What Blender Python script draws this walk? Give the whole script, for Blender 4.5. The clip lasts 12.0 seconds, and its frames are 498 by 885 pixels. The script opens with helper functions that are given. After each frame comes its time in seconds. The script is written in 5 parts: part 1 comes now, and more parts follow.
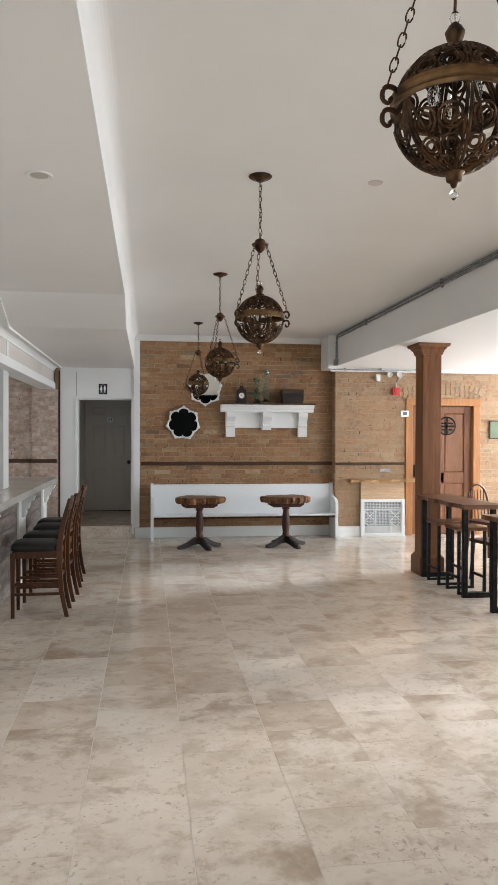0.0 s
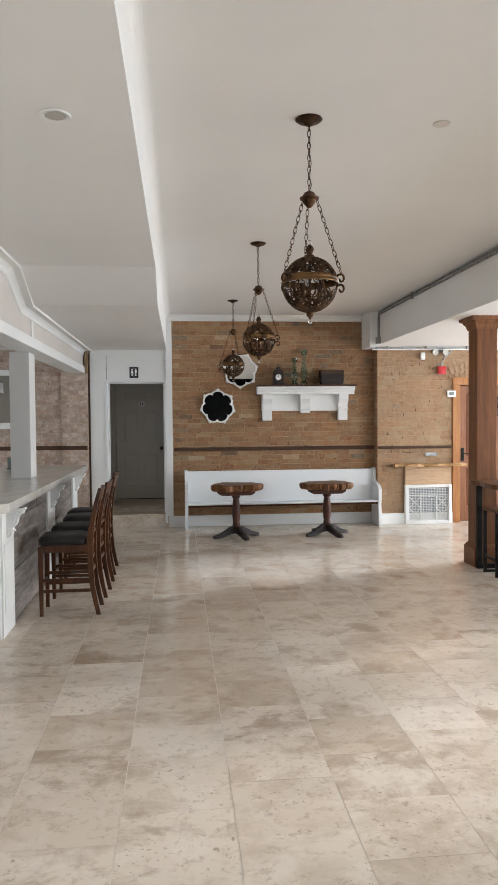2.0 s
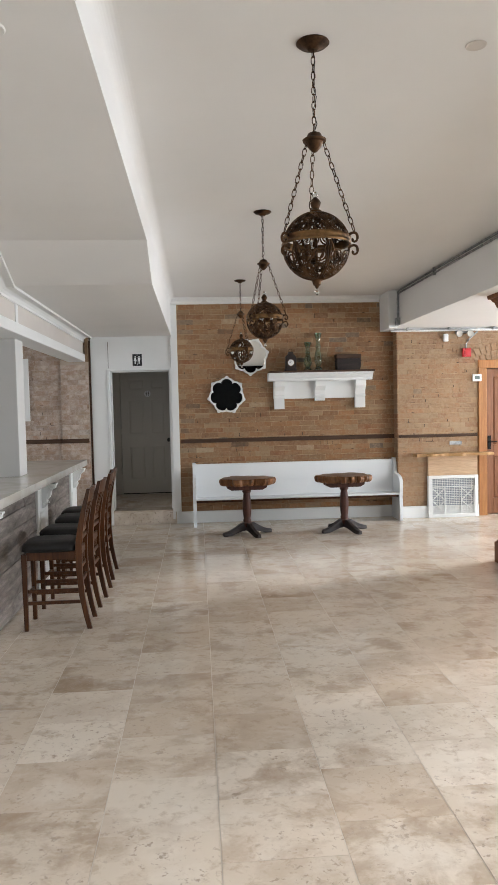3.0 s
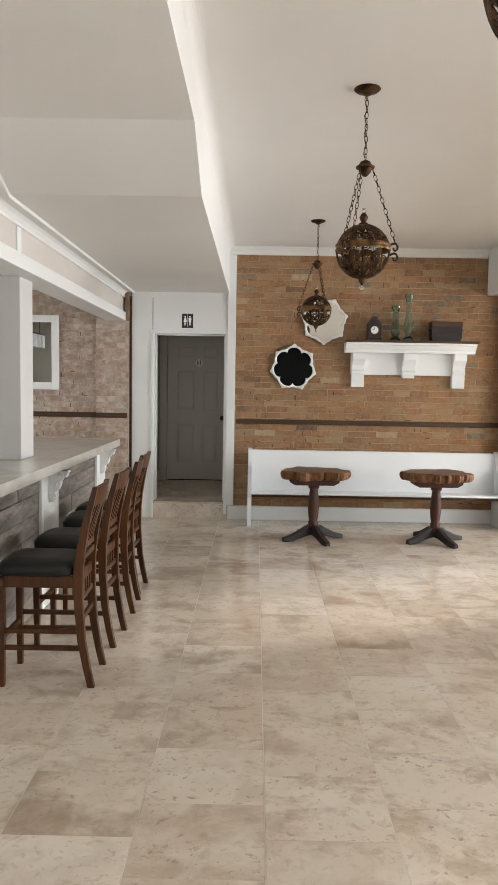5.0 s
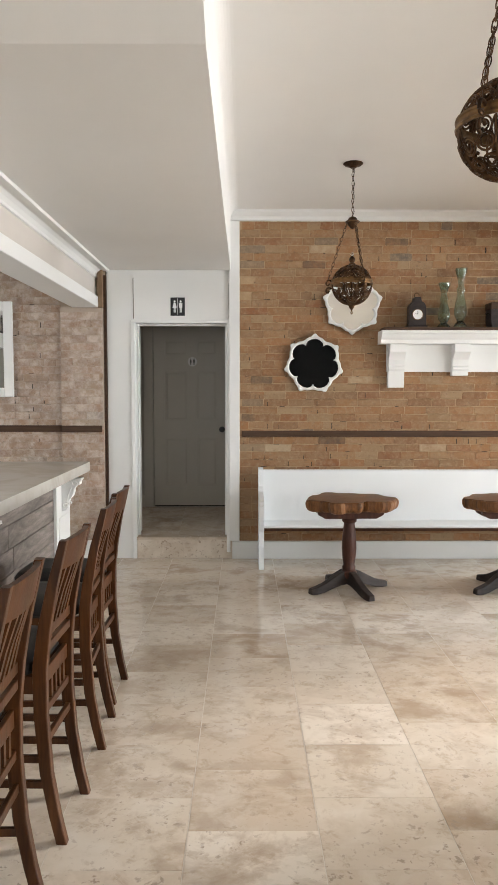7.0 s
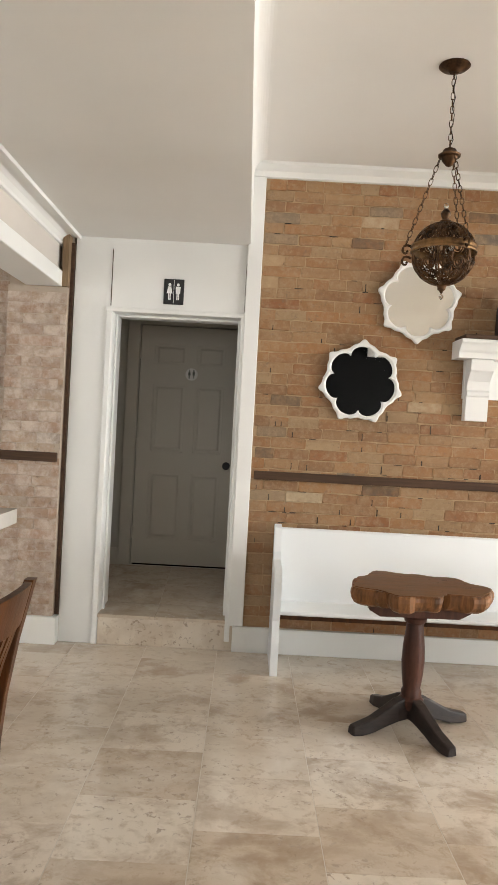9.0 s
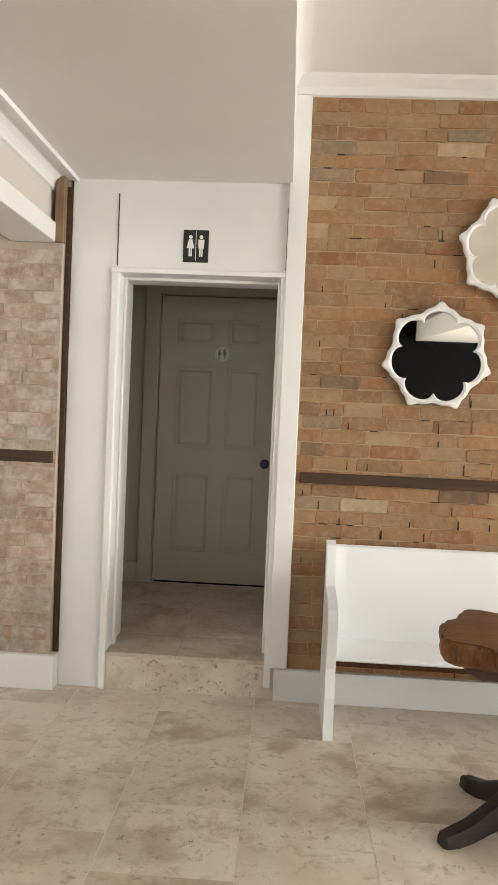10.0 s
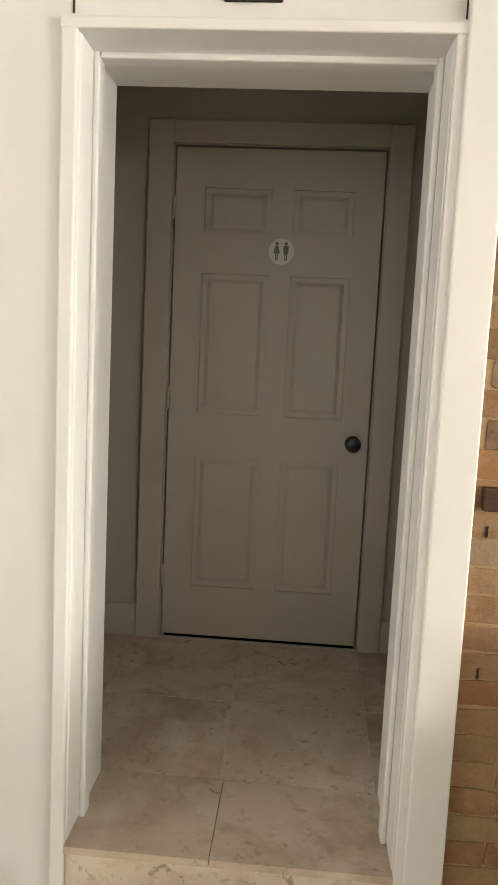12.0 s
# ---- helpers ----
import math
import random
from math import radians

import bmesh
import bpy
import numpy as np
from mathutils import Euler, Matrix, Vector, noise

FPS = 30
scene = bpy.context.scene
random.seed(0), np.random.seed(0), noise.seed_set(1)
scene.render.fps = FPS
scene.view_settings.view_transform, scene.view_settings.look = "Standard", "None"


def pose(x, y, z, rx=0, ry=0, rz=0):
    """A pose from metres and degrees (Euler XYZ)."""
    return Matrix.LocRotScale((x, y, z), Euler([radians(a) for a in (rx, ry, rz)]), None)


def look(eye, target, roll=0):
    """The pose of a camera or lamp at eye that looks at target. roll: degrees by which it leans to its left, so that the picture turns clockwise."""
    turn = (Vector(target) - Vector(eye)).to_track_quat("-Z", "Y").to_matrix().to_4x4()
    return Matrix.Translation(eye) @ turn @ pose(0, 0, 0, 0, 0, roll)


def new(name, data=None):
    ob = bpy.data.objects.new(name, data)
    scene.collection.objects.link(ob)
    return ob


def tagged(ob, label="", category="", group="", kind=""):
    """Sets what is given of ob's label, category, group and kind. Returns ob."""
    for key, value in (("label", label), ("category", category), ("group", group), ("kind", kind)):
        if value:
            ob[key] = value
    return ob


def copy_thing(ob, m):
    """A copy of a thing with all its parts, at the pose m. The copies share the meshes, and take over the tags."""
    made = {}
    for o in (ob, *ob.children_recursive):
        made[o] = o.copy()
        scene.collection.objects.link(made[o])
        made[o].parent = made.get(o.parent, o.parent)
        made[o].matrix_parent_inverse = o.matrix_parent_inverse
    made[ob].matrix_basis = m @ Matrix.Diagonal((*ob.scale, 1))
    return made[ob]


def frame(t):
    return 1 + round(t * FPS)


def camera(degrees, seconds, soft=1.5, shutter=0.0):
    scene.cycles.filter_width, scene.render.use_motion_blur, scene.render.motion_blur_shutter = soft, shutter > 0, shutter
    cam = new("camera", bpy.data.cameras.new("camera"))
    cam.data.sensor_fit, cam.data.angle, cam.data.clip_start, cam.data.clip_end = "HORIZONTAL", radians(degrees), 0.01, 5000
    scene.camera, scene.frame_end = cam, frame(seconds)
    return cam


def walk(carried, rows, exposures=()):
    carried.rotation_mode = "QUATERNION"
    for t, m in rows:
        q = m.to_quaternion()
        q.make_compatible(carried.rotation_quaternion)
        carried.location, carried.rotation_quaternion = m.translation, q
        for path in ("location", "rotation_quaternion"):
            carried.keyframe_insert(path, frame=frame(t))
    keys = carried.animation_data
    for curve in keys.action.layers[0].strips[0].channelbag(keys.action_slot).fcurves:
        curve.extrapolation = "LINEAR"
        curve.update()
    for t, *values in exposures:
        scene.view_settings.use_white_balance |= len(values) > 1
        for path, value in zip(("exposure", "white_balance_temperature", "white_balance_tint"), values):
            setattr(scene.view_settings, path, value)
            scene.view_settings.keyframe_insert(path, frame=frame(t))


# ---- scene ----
cam = camera(38.5, 12.0)
PATH = [
    (0, (0.11, 0.077, 1.641), (0.391, 2.057, 1.618), 0.2),
    (0.5, (0.094, 0.084, 1.639), (0.289, 2.073, 1.583), 0.1),
    (1, (0.107, 0.127, 1.625), (0.246, 2.12, 1.551), -0.3),
    (1.5, (0.117, 0.282, 1.612), (0.251, 2.276, 1.539), -0.3),
    (2, (0.083, 0.597, 1.627), (0.277, 2.586, 1.561), -0.5),
    (2.5, (0.151, 0.914, 1.614), (0.321, 2.905, 1.525), -1.1),
    (3, (0.245, 1.235, 1.644), (0.387, 3.228, 1.544), -1.3),
    (3.5, (0.229, 1.66, 1.631), (0.338, 3.655, 1.528), -0.1),
    (3.7, (0.237, 1.833, 1.633), (0.308, 3.829, 1.518), 0.5),
    (5.5, (0.22, 3.451, 1.579), (0.161, 5.444, 1.42), 0.8),
    (6, (0.141, 3.885, 1.604), (0.026, 5.877, 1.46), 0.8),
    (6.5, (0.04, 4.34, 1.597), (-0.001, 6.335, 1.469), 0.6),
    (6.7, (0.022, 4.535, 1.578), (0.028, 6.529, 1.431), -0.2),
    (8.3, (0.025, 6.097, 1.533), (0.04, 8.095, 1.455), 0.9),
    (8.5, (0.016, 6.294, 1.537), (0.025, 8.292, 1.449), 1.4),
    (9, (-0.057, 6.756, 1.49), (-0.05, 8.755, 1.444), 3.1),
    (9.5, (-0.066, 7.257, 1.479), (-0.061, 9.256, 1.416), 1.6),
    (10, (-0.074, 7.75, 1.484), (-0.178, 9.746, 1.406), 2.5),
    (10.5, (-0.183, 8.269, 1.472), (-0.245, 10.262, 1.307), 3.5),
    (11, (-0.258, 8.782, 1.43), (-0.341, 10.773, 1.257), 1.7),
    (11.5, (-0.373, 9.259, 1.439), (-0.519, 11.245, 1.258), 1.4),
    (12, (-0.437, 9.763, 1.475), (-0.569, 11.745, 1.237), 2.7),
]
EXPOSURES = [(0.0, 0.31, 6080, 10), (1.5, 0.38, 6080, 10), (3.5, 0.47, 6150, 10), (5.5, 0.76, 6450, 10), (6.5, 0.86, 6430, 10), (8.5, 1.03, 6480, 10), (9.0, 1.06, 6800, 10), (10.0, 1.1, 6950, 10), (11.0, 1.14, 7250, 10), (12.0, 1.3, 7500, 10)]
walk(cam, [(t, look(eye, target, roll)) for t, eye, target, roll in PATH], EXPOSURES)

# ---- light ----
world = bpy.data.worlds.new("sky")
scene.world = world
world.use_nodes = True
sky = world.node_tree.nodes.new("ShaderNodeTexSky")
sky.sky_type, sky.sun_disc = "NISHITA", False
sky.sun_elevation, sky.sun_rotation = radians(15), radians(72)
sky_bg = world.node_tree.nodes["Background"]
sky_bg.inputs["Strength"].default_value = 0.12
world.node_tree.links.new(sky.outputs[0], sky_bg.inputs[0])


def lamp(name, kind, m, energy, color, **values):
    data = bpy.data.lights.new(name, kind)
    data.energy, data.color = energy, color
    if kind == "AREA":
        data.shape, data.size, data.size_y = "RECTANGLE", values["size"], values["size_y"]
    else:
        data.angle = values["angle"]
    ob = new(name, data)
    ob.matrix_world = m
    return ob


SUN_FROM = Vector((math.cos(radians(15)) * math.cos(radians(18)), math.cos(radians(15)) * math.sin(radians(18)), math.sin(radians(15))))
lamp("sun", "SUN", look(SUN_FROM * 40, (0, 0, 0)), 3.8, (1.0, 0.96, 0.91), angle=radians(7.0))
WINDOWS_EAST = [(-1.6, -0.2), (1.6, 3.6), (5.2, 7.7), (9.6, 11.1)]
EAST, SOUTH = 7.6, -3.2
for y0, y1 in WINDOWS_EAST:
    lamp("window_daylight", "AREA", look((EAST + 0.12, (y0 + y1) / 2, 1.55), (0, (y0 + y1) / 2, 1.0)), 158 if y0 > 8 else 150 if y0 > 4 else 95, (0.93, 0.97, 1.0), size=y1 - y0, size_y=1.7)
# two fill lamps added at west and south, where no window is known
lamp("window_daylight", "AREA", look((-3.05, -0.6, 1.6), (0, -0.4, 1.3)), 18, (0.93, 0.97, 1.0), size=1.6, size_y=1.7)
lamp("window_daylight", "AREA", look((-1.6, SOUTH - 0.1, 1.6), (-1.2, 4.0, 1.3)), 30, (0.97, 0.98, 1.0), size=2.2, size_y=1.7)
# fill lamp added to lift the dim bar; no window is known there
lamp("bar_window_daylight", "AREA", look((-4.53, 9.0, 1.7), (-2, 9.2, 1.2)), 26, (0.97, 0.98, 1.0), size=1.3, size_y=1.25)


# ---- mesh helpers ----
class Shape:
    """Collects faces for one mesh."""

    def __init__(self):
        self.v, self.f, self.smooth = [], [], []

    def add(self, verts, faces, smooth=False):
        n = len(self.v)
        self.v += [tuple(p) for p in verts]
        self.f += [tuple(i + n for i in f) for f in faces]
        self.smooth += [smooth] * len(faces)
        return self

    def box(self, x0, x1, y0, y1, z0, z1):
        p = [(x, y, z) for z in (z0, z1) for y in (y0, y1) for x in (x0, x1)]
        return self.add(p, [(0, 2, 3, 1), (4, 5, 7, 6), (0, 1, 5, 4), (2, 6, 7, 3), (0, 4, 6, 2), (1, 3, 7, 5)])

    def prism(self, outline, lo, hi, axis="z", smooth=False):
        """Extrudes a closed outline (a, b) from lo to hi along an axis."""
        put = {"z": lambda a, b, c: (a, b, c), "y": lambda a, b, c: (a, c, b), "x": lambda a, b, c: (c, a, b)}[axis]
        n = len(outline)
        verts = [put(a, b, c) for c in (lo, hi) for a, b in outline]
        faces = [tuple(range(n))[::-1], tuple(range(n, 2 * n))]
        self.add(verts, faces)
        return self.add(verts, [(i, (i + 1) % n, n + (i + 1) % n, n + i) for i in range(n)], smooth)

    def lathe(self, profile, x=0.0, y=0.0, z=0.0, sides=24, axis="z", capped=True):
        """Turns (radius, height) rows about an axis."""
        verts, faces = [], []
        for r, h in profile:
            for i in range(sides):
                a = 2 * math.pi * i / sides
                c, s = r * math.cos(a), r * math.sin(a)
                verts.append({"z": (x + c, y + s, z + h), "y": (x + c, y + h, z + s), "x": (x + h, y + c, z + s)}[axis])
        for k in range(len(profile) - 1):
            for i in range(sides):
                j = (i + 1) % sides
                faces.append((k * sides + i, k * sides + j, (k + 1) * sides + j, (k + 1) * sides + i))
        self.add(verts, faces, True)
        for k in (0, len(profile) - 1):
            if capped and profile[k][0] > 0.0005:
                ring = verts[k * sides:(k + 1) * sides]
                self.add(ring, [tuple(range(sides)) if k else tuple(range(sides))[::-1]])
        return self

    def tube(self, path, r, sides=6, closed=False, squash=1.0):
        """A round bar along points."""
        pts = [Vector(p) for p in path]
        n, verts, faces = len(pts), [], []
        for i, p in enumerate(pts):
            a = pts[i - 1] if (i or closed) else p
            b = pts[(i + 1) % n] if (i < n - 1 or closed) else p
            d = (b - a).normalized()
            u = d.cross(Vector((0.12, 0.17, 1)) if abs(d.z) < 0.92 else Vector((1, 0.1, 0.05))).normalized()
            w = d.cross(u)
            rr = r[i] if isinstance(r, (list, tuple)) else r
            for k in range(sides):
                t = 2 * math.pi * k / sides
                verts.append(p + u * (rr * math.cos(t)) + w * (rr * squash * math.sin(t)))
        for i in range(n if closed else n - 1):
            j = (i + 1) % n
            for k in range(sides):
                m = (k + 1) % sides
                faces.append((i * sides + k, i * sides + m, j * sides + m, j * sides + k))
        if not closed:
            faces += [tuple(range(sides))[::-1], tuple(range((n - 1) * sides, n * sides))]
        return self.add(verts, faces, True)

    def loft(self, rings, smooth=False):
        """Joins rings of the same number of points, with capped ends."""
        n = len(rings[0])
        verts = [p for ring in rings for p in ring]
        faces = [tuple(range(n))[::-1], tuple(range((len(rings) - 1) * n, len(rings) * n))]
        self.add(verts, faces)
        side = [(k * n + i, k * n + (i + 1) % n, (k + 1) * n + (i + 1) % n, (k + 1) * n + i) for k in range(len(rings) - 1) for i in range(n)]
        return self.add(verts, side, smooth)

    def mesh(self, name, material):
        data = bpy.data.meshes.new(name)
        data.from_pydata(self.v, [], self.f)
        data.polygons.foreach_set("use_smooth", self.smooth)
        data.materials.append(material)
        bm = bmesh.new()
        bm.from_mesh(data)
        bmesh.ops.recalc_face_normals(bm, faces=bm.faces)
        for e in bm.edges:
            if e.calc_face_angle(0.0) > radians(42):
                e.smooth = False
        bm.to_mesh(data)
        bm.free()
        return data


def part(name, shape, material, parent=None, label="", bevel=0.0):
    """Links a Shape as one mesh object, under a thing if one is given."""
    ob = new(name, shape.mesh(name, material))
    ob.parent = parent
    if label:
        ob["label"] = label
    if bevel:
        b = ob.modifiers.new("bevel", "BEVEL")
        b.width, b.segments, b.limit_method, b.angle_limit = bevel, 2, "ANGLE", radians(40)
        b.harden_normals = False
    return ob


def thing(name, x, y, z, label, category, group="", turn=0.0):
    """An Empty at the base of a thing, for its parts."""
    ob = new(name)
    ob.empty_display_size = 0.05
    ob.matrix_basis = pose(x, y, z, 0, 0, turn)
    return tagged(ob, label, category, group)


def structure(name, shape, material, label, category, bevel=0.0):
    return tagged(part(name, shape, material, None, label, bevel), label, category, "", "structure")


# ---- materials ----
class Nodes:
    """Short writing for one material's node tree."""

    def __init__(self, name):
        self.mat = bpy.data.materials.new(name)
        self.mat.use_nodes = True
        self.tree = self.mat.node_tree
        self.bsdf = self.tree.nodes["Principled BSDF"]
        self.geo = self.add("ShaderNodeNewGeometry")
        self.pos = self.geo.outputs["Position"]

    def add(self, kind, **inputs):
        node = self.tree.nodes.new(kind)
        for key, value in inputs.items():
            self.put(node.inputs[key.replace("_", " ")], value)
        return node

    def put(self, socket, value):
        if isinstance(value, bpy.types.NodeSocket):
            self.tree.links.new(value, socket)
        else:
            socket.default_value = value

    def math(self, op, a, b=0.0):
        node = self.add("ShaderNodeMath")
        node.operation = op
        self.put(node.inputs[0], a), self.put(node.inputs[1], b)
        return node.outputs[0]

    def local(self):
        return self.add("ShaderNodeTexCoord").outputs["Object"]

    def scaled(self, at, sx, sy, sz):
        node = self.add("ShaderNodeMapping", Vector=at)
        node.inputs["Scale"].default_value = (sx, sy, sz)
        return node.outputs[0]

    def noise(self, scale, at=None, detail=4.0, rough=0.55, distort=0.0):
        return self.add("ShaderNodeTexNoise", Vector=at or self.pos, Scale=scale, Detail=detail, Roughness=rough, Distortion=distort).outputs["Fac"]

    def ramp(self, fac, *stops):
        node = self.add("ShaderNodeValToRGB", Fac=fac)
        el = node.color_ramp.elements
        while len(el) < len(stops):
            el.new(0.5)
        for e, (at, c) in zip(el, stops):
            e.position = at
            e.color = (c, c, c, 1) if isinstance(c, (int, float)) else (*c, 1)
        return node.outputs["Color"]

    def mix(self, fac, a, b, how="MIX"):
        node = self.add("ShaderNodeMix")
        node.data_type, node.blend_type = "RGBA", how
        self.put(node.inputs[0], fac)
        for s, v in ((node.inputs[6], a), (node.inputs[7], b)):
            self.put(s, (*v, 1) if isinstance(v, tuple) else v)
        return node.outputs[2]

    def chance(self):
        """A number for each object and each loose piece of a mesh."""
        a = self.add("ShaderNodeObjectInfo").outputs["Random"]
        return self.math("FRACT", self.math("ADD", a, self.geo.outputs["Random Per Island"]))

    def shifted(self, by, amount=37.0):
        """The position, moved by a piece's own number, so that no two pieces carry the same figure."""
        node = self.add("ShaderNodeVectorMath")
        node.operation = "ADD"
        combine = self.add("ShaderNodeCombineXYZ", X=self.math("MULTIPLY", by, amount), Y=self.math("MULTIPLY", by, amount * 1.7), Z=self.math("MULTIPLY", by, amount * 0.6))
        self.put(node.inputs[0], self.pos), self.put(node.inputs[1], combine.outputs[0])
        return node.outputs[0]

    def bump(self, height, strength=0.3, distance=0.01):
        return self.add("ShaderNodeBump", Height=height, Strength=strength, Distance=distance).outputs["Normal"]

    def done(self, color, rough, metal=0.0, normal=None, **more):
        for key, value in (("Base Color", (*color, 1) if isinstance(color, tuple) else color), ("Roughness", rough), ("Metallic", metal), ("Normal", normal)):
            if value is not None:
                self.put(self.bsdf.inputs[key], value)
        for key, value in more.items():
            self.put(self.bsdf.inputs[key.replace("_", " ")], value)
        return self.mat


def paint(name, color, rough=0.5, uneven=0.06, bump=0.15):
    """Brushed or rolled wall paint, faintly stained."""
    n = Nodes(name)
    big, fine = n.noise(1.3, detail=5.0), n.noise(140.0, detail=2.0)
    dark = tuple(c * (1 - 2 * uneven) for c in color)
    c = n.mix(n.ramp(big, (0.3, 0.0), (0.72, 1.0)), dark, color)
    return n.done(c, n.math("ADD", n.math("MULTIPLY", n.noise(9.0), 0.2), rough - 0.1), 0.0, n.bump(n.math("ADD", fine, n.math("MULTIPLY", n.noise(22.0), 0.7)), bump, 0.002))


def wood(name, light, dark, grain=(2.0, 30.0, 30.0), rough=0.4, own=True):
    """Planed wood with its grain along the local axis of the smallest scale."""
    n = Nodes(name)
    at = n.local() if own else n.pos
    g = n.scaled(at, *grain)
    wave = n.noise(1.0, g, 6.0, 0.6, 0.6)
    fine = n.noise(5.0, g, 3.0, 0.6)
    c = n.mix(n.ramp(wave, (0.32, 0.0), (0.68, 1.0)), dark, light)
    c = n.mix(n.math("MULTIPLY", n.ramp(fine, (0.35, 1.0), (0.55, 0.0)), 0.35), c, tuple(k * 0.5 for k in dark))
    c = n.mix(n.math("MULTIPLY", n.noise(3.0, at), 0.35), c, tuple(k * 0.7 for k in light))
    return n.done(c, n.math("ADD", n.math("MULTIPLY", fine, 0.25), rough - 0.1), 0.0, n.bump(fine, 0.25, 0.002), Specular_IOR_Level=0.25)


def metal(name, color, rough, worn=None):
    n = Nodes(name)
    w = n.noise(18.0, n.local(), 5.0)
    c = n.mix(n.ramp(w, (0.42, 0.0), (0.66, 1.0)), color, worn or tuple(k * 0.6 for k in color))
    return n.done(c, n.math("ADD", n.math("MULTIPLY", w, 0.3), rough - 0.12), 1.0, n.bump(n.noise(120.0, n.local()), 0.15, 0.001))


WHITE = paint("white_paint", (0.78, 0.78, 0.76), 0.42, 0.03)
CEILING = paint("ceiling_paint", (0.76, 0.745, 0.72), 0.75, 0.02, 0.1)
FASCIA = paint("fascia_paint", (0.62, 0.57, 0.52), 0.6)
GREY_DOOR = paint("grey_door_paint", (0.56, 0.53, 0.47), 0.42, 0.03)
GREY_WALL = paint("grey_wall_paint", (0.46, 0.44, 0.39), 0.6, 0.03)
BLACK_WALL = paint("black_wall_paint", (0.004, 0.004, 0.004), 0.9, 0.1)
BLACK_WALL.node_tree.nodes["Principled BSDF"].inputs["Specular IOR Level"].default_value = 0.1
PEW_WHITE = paint("pew_gloss_paint", (0.78, 0.80, 0.81), 0.4, 0.008, 0.01)
# white toned down to carry the shade on the bar column
GREYED_WHITE = paint("greyed_white_paint", (0.60, 0.59, 0.57), 0.5, 0.03)


def brick_material(name, greyed, wash=None, amount=1.0):
    n = Nodes(name)
    r = n.chance()
    at = n.shifted(r)
    tones = n.ramp(r, (0.0, (0.225, 0.112, 0.05)), (0.16, (0.33, 0.168, 0.070)), (0.32, (0.25, 0.105, 0.042)), (0.46, (0.36, 0.215, 0.105)), (0.60, (0.225, 0.118, 0.055)), (0.74, (0.35, 0.158, 0.060)), (0.88, (0.30, 0.19, 0.10)), (0.97, (0.385, 0.265, 0.15)), (0.99, (0.14, 0.11, 0.085)))
    if greyed:
        tones = n.mix(0.45, tones, (0.47, 0.375, 0.31))
    c = n.mix(n.ramp(n.noise(9.0, at, 6.0, 0.65), (0.42, 0.0), (0.75, 0.6)), tones, (0.35, 0.24, 0.14) if not greyed else (0.50, 0.44, 0.39))
    c = n.mix(n.ramp(n.noise(34.0, at, 4.0, 0.7), (0.56, 0.0), (0.72, 0.7)), c, (0.17, 0.115, 0.075))
    c = n.mix(n.ramp(n.noise(0.9, n.pos, 5.0, 0.6), (0.44, 0.0), (0.72, 0.35)), c, (0.18, 0.095, 0.042))
    c = n.mix(n.ramp(n.noise(5.0, n.pos, 6.0, 0.7), (0.55, 0.0), (0.78, 0.55)), c, (0.36, 0.26, 0.16))
    c = n.mix(n.ramp(n.noise(1.0, n.scaled(n.pos, 0.5, 1.0, 11.0), 3.0, 0.5), (0.50, 0.0), (0.70, 0.45)), c, (0.20, 0.115, 0.06) if not greyed else (0.25, 0.19, 0.155))
    c = n.mix(n.ramp(n.noise(26.0, at, 6.0, 0.75), (0.48, 0.0), (0.66, 0.45)), c, (0.40, 0.285, 0.18) if not greyed else (0.52, 0.46, 0.41))
    if greyed:
        c = n.mix(n.ramp(n.noise(8.0, at, 7.0, 0.7, 0.3), (0.44, 0.0), (0.64, 0.6)), c, (0.68, 0.60, 0.535))
        c = n.mix(n.ramp(n.noise(3.1, n.pos, 6.0, 0.65), (0.52, 0.0), (0.68, 0.4)), c, (0.22, 0.165, 0.13))
    if wash:
        c = n.mix(n.ramp(n.noise(16.0, at, 6.0, 0.7), (0.36, 0.25 * amount), (0.62, 0.85 * amount)), c, wash)
    h = n.math("ADD", n.noise(60.0, at, 5.0, 0.7), n.math("MULTIPLY", n.noise(14.0, at), 1.2))
    return n.done(c, 0.86, 0.0, n.bump(h, 0.7, 0.006))


BRICK = brick_material("old_brick", False)
# old brick mixed towards a paler grey, for the bar wall
BRICK_BAR = brick_material("greyed_brick", True)


def mortar_material(name, light):
    n = Nodes(name)
    c = n.ramp(n.noise(11.0, detail=6.0, rough=0.7), (0.31, (0.035, 0.024, 0.016)), (0.36, (0.36, 0.235, 0.13)), (0.75, (0.48, 0.345, 0.21)))
    if light:
        c = n.mix(0.7, c, (0.46, 0.40, 0.345))
    return n.done(c, 0.95, 0.0, n.bump(n.noise(90.0), 0.6, 0.004))


MORTAR, MORTAR_BAR = mortar_material("lime_mortar", False), mortar_material("pale_mortar", True)


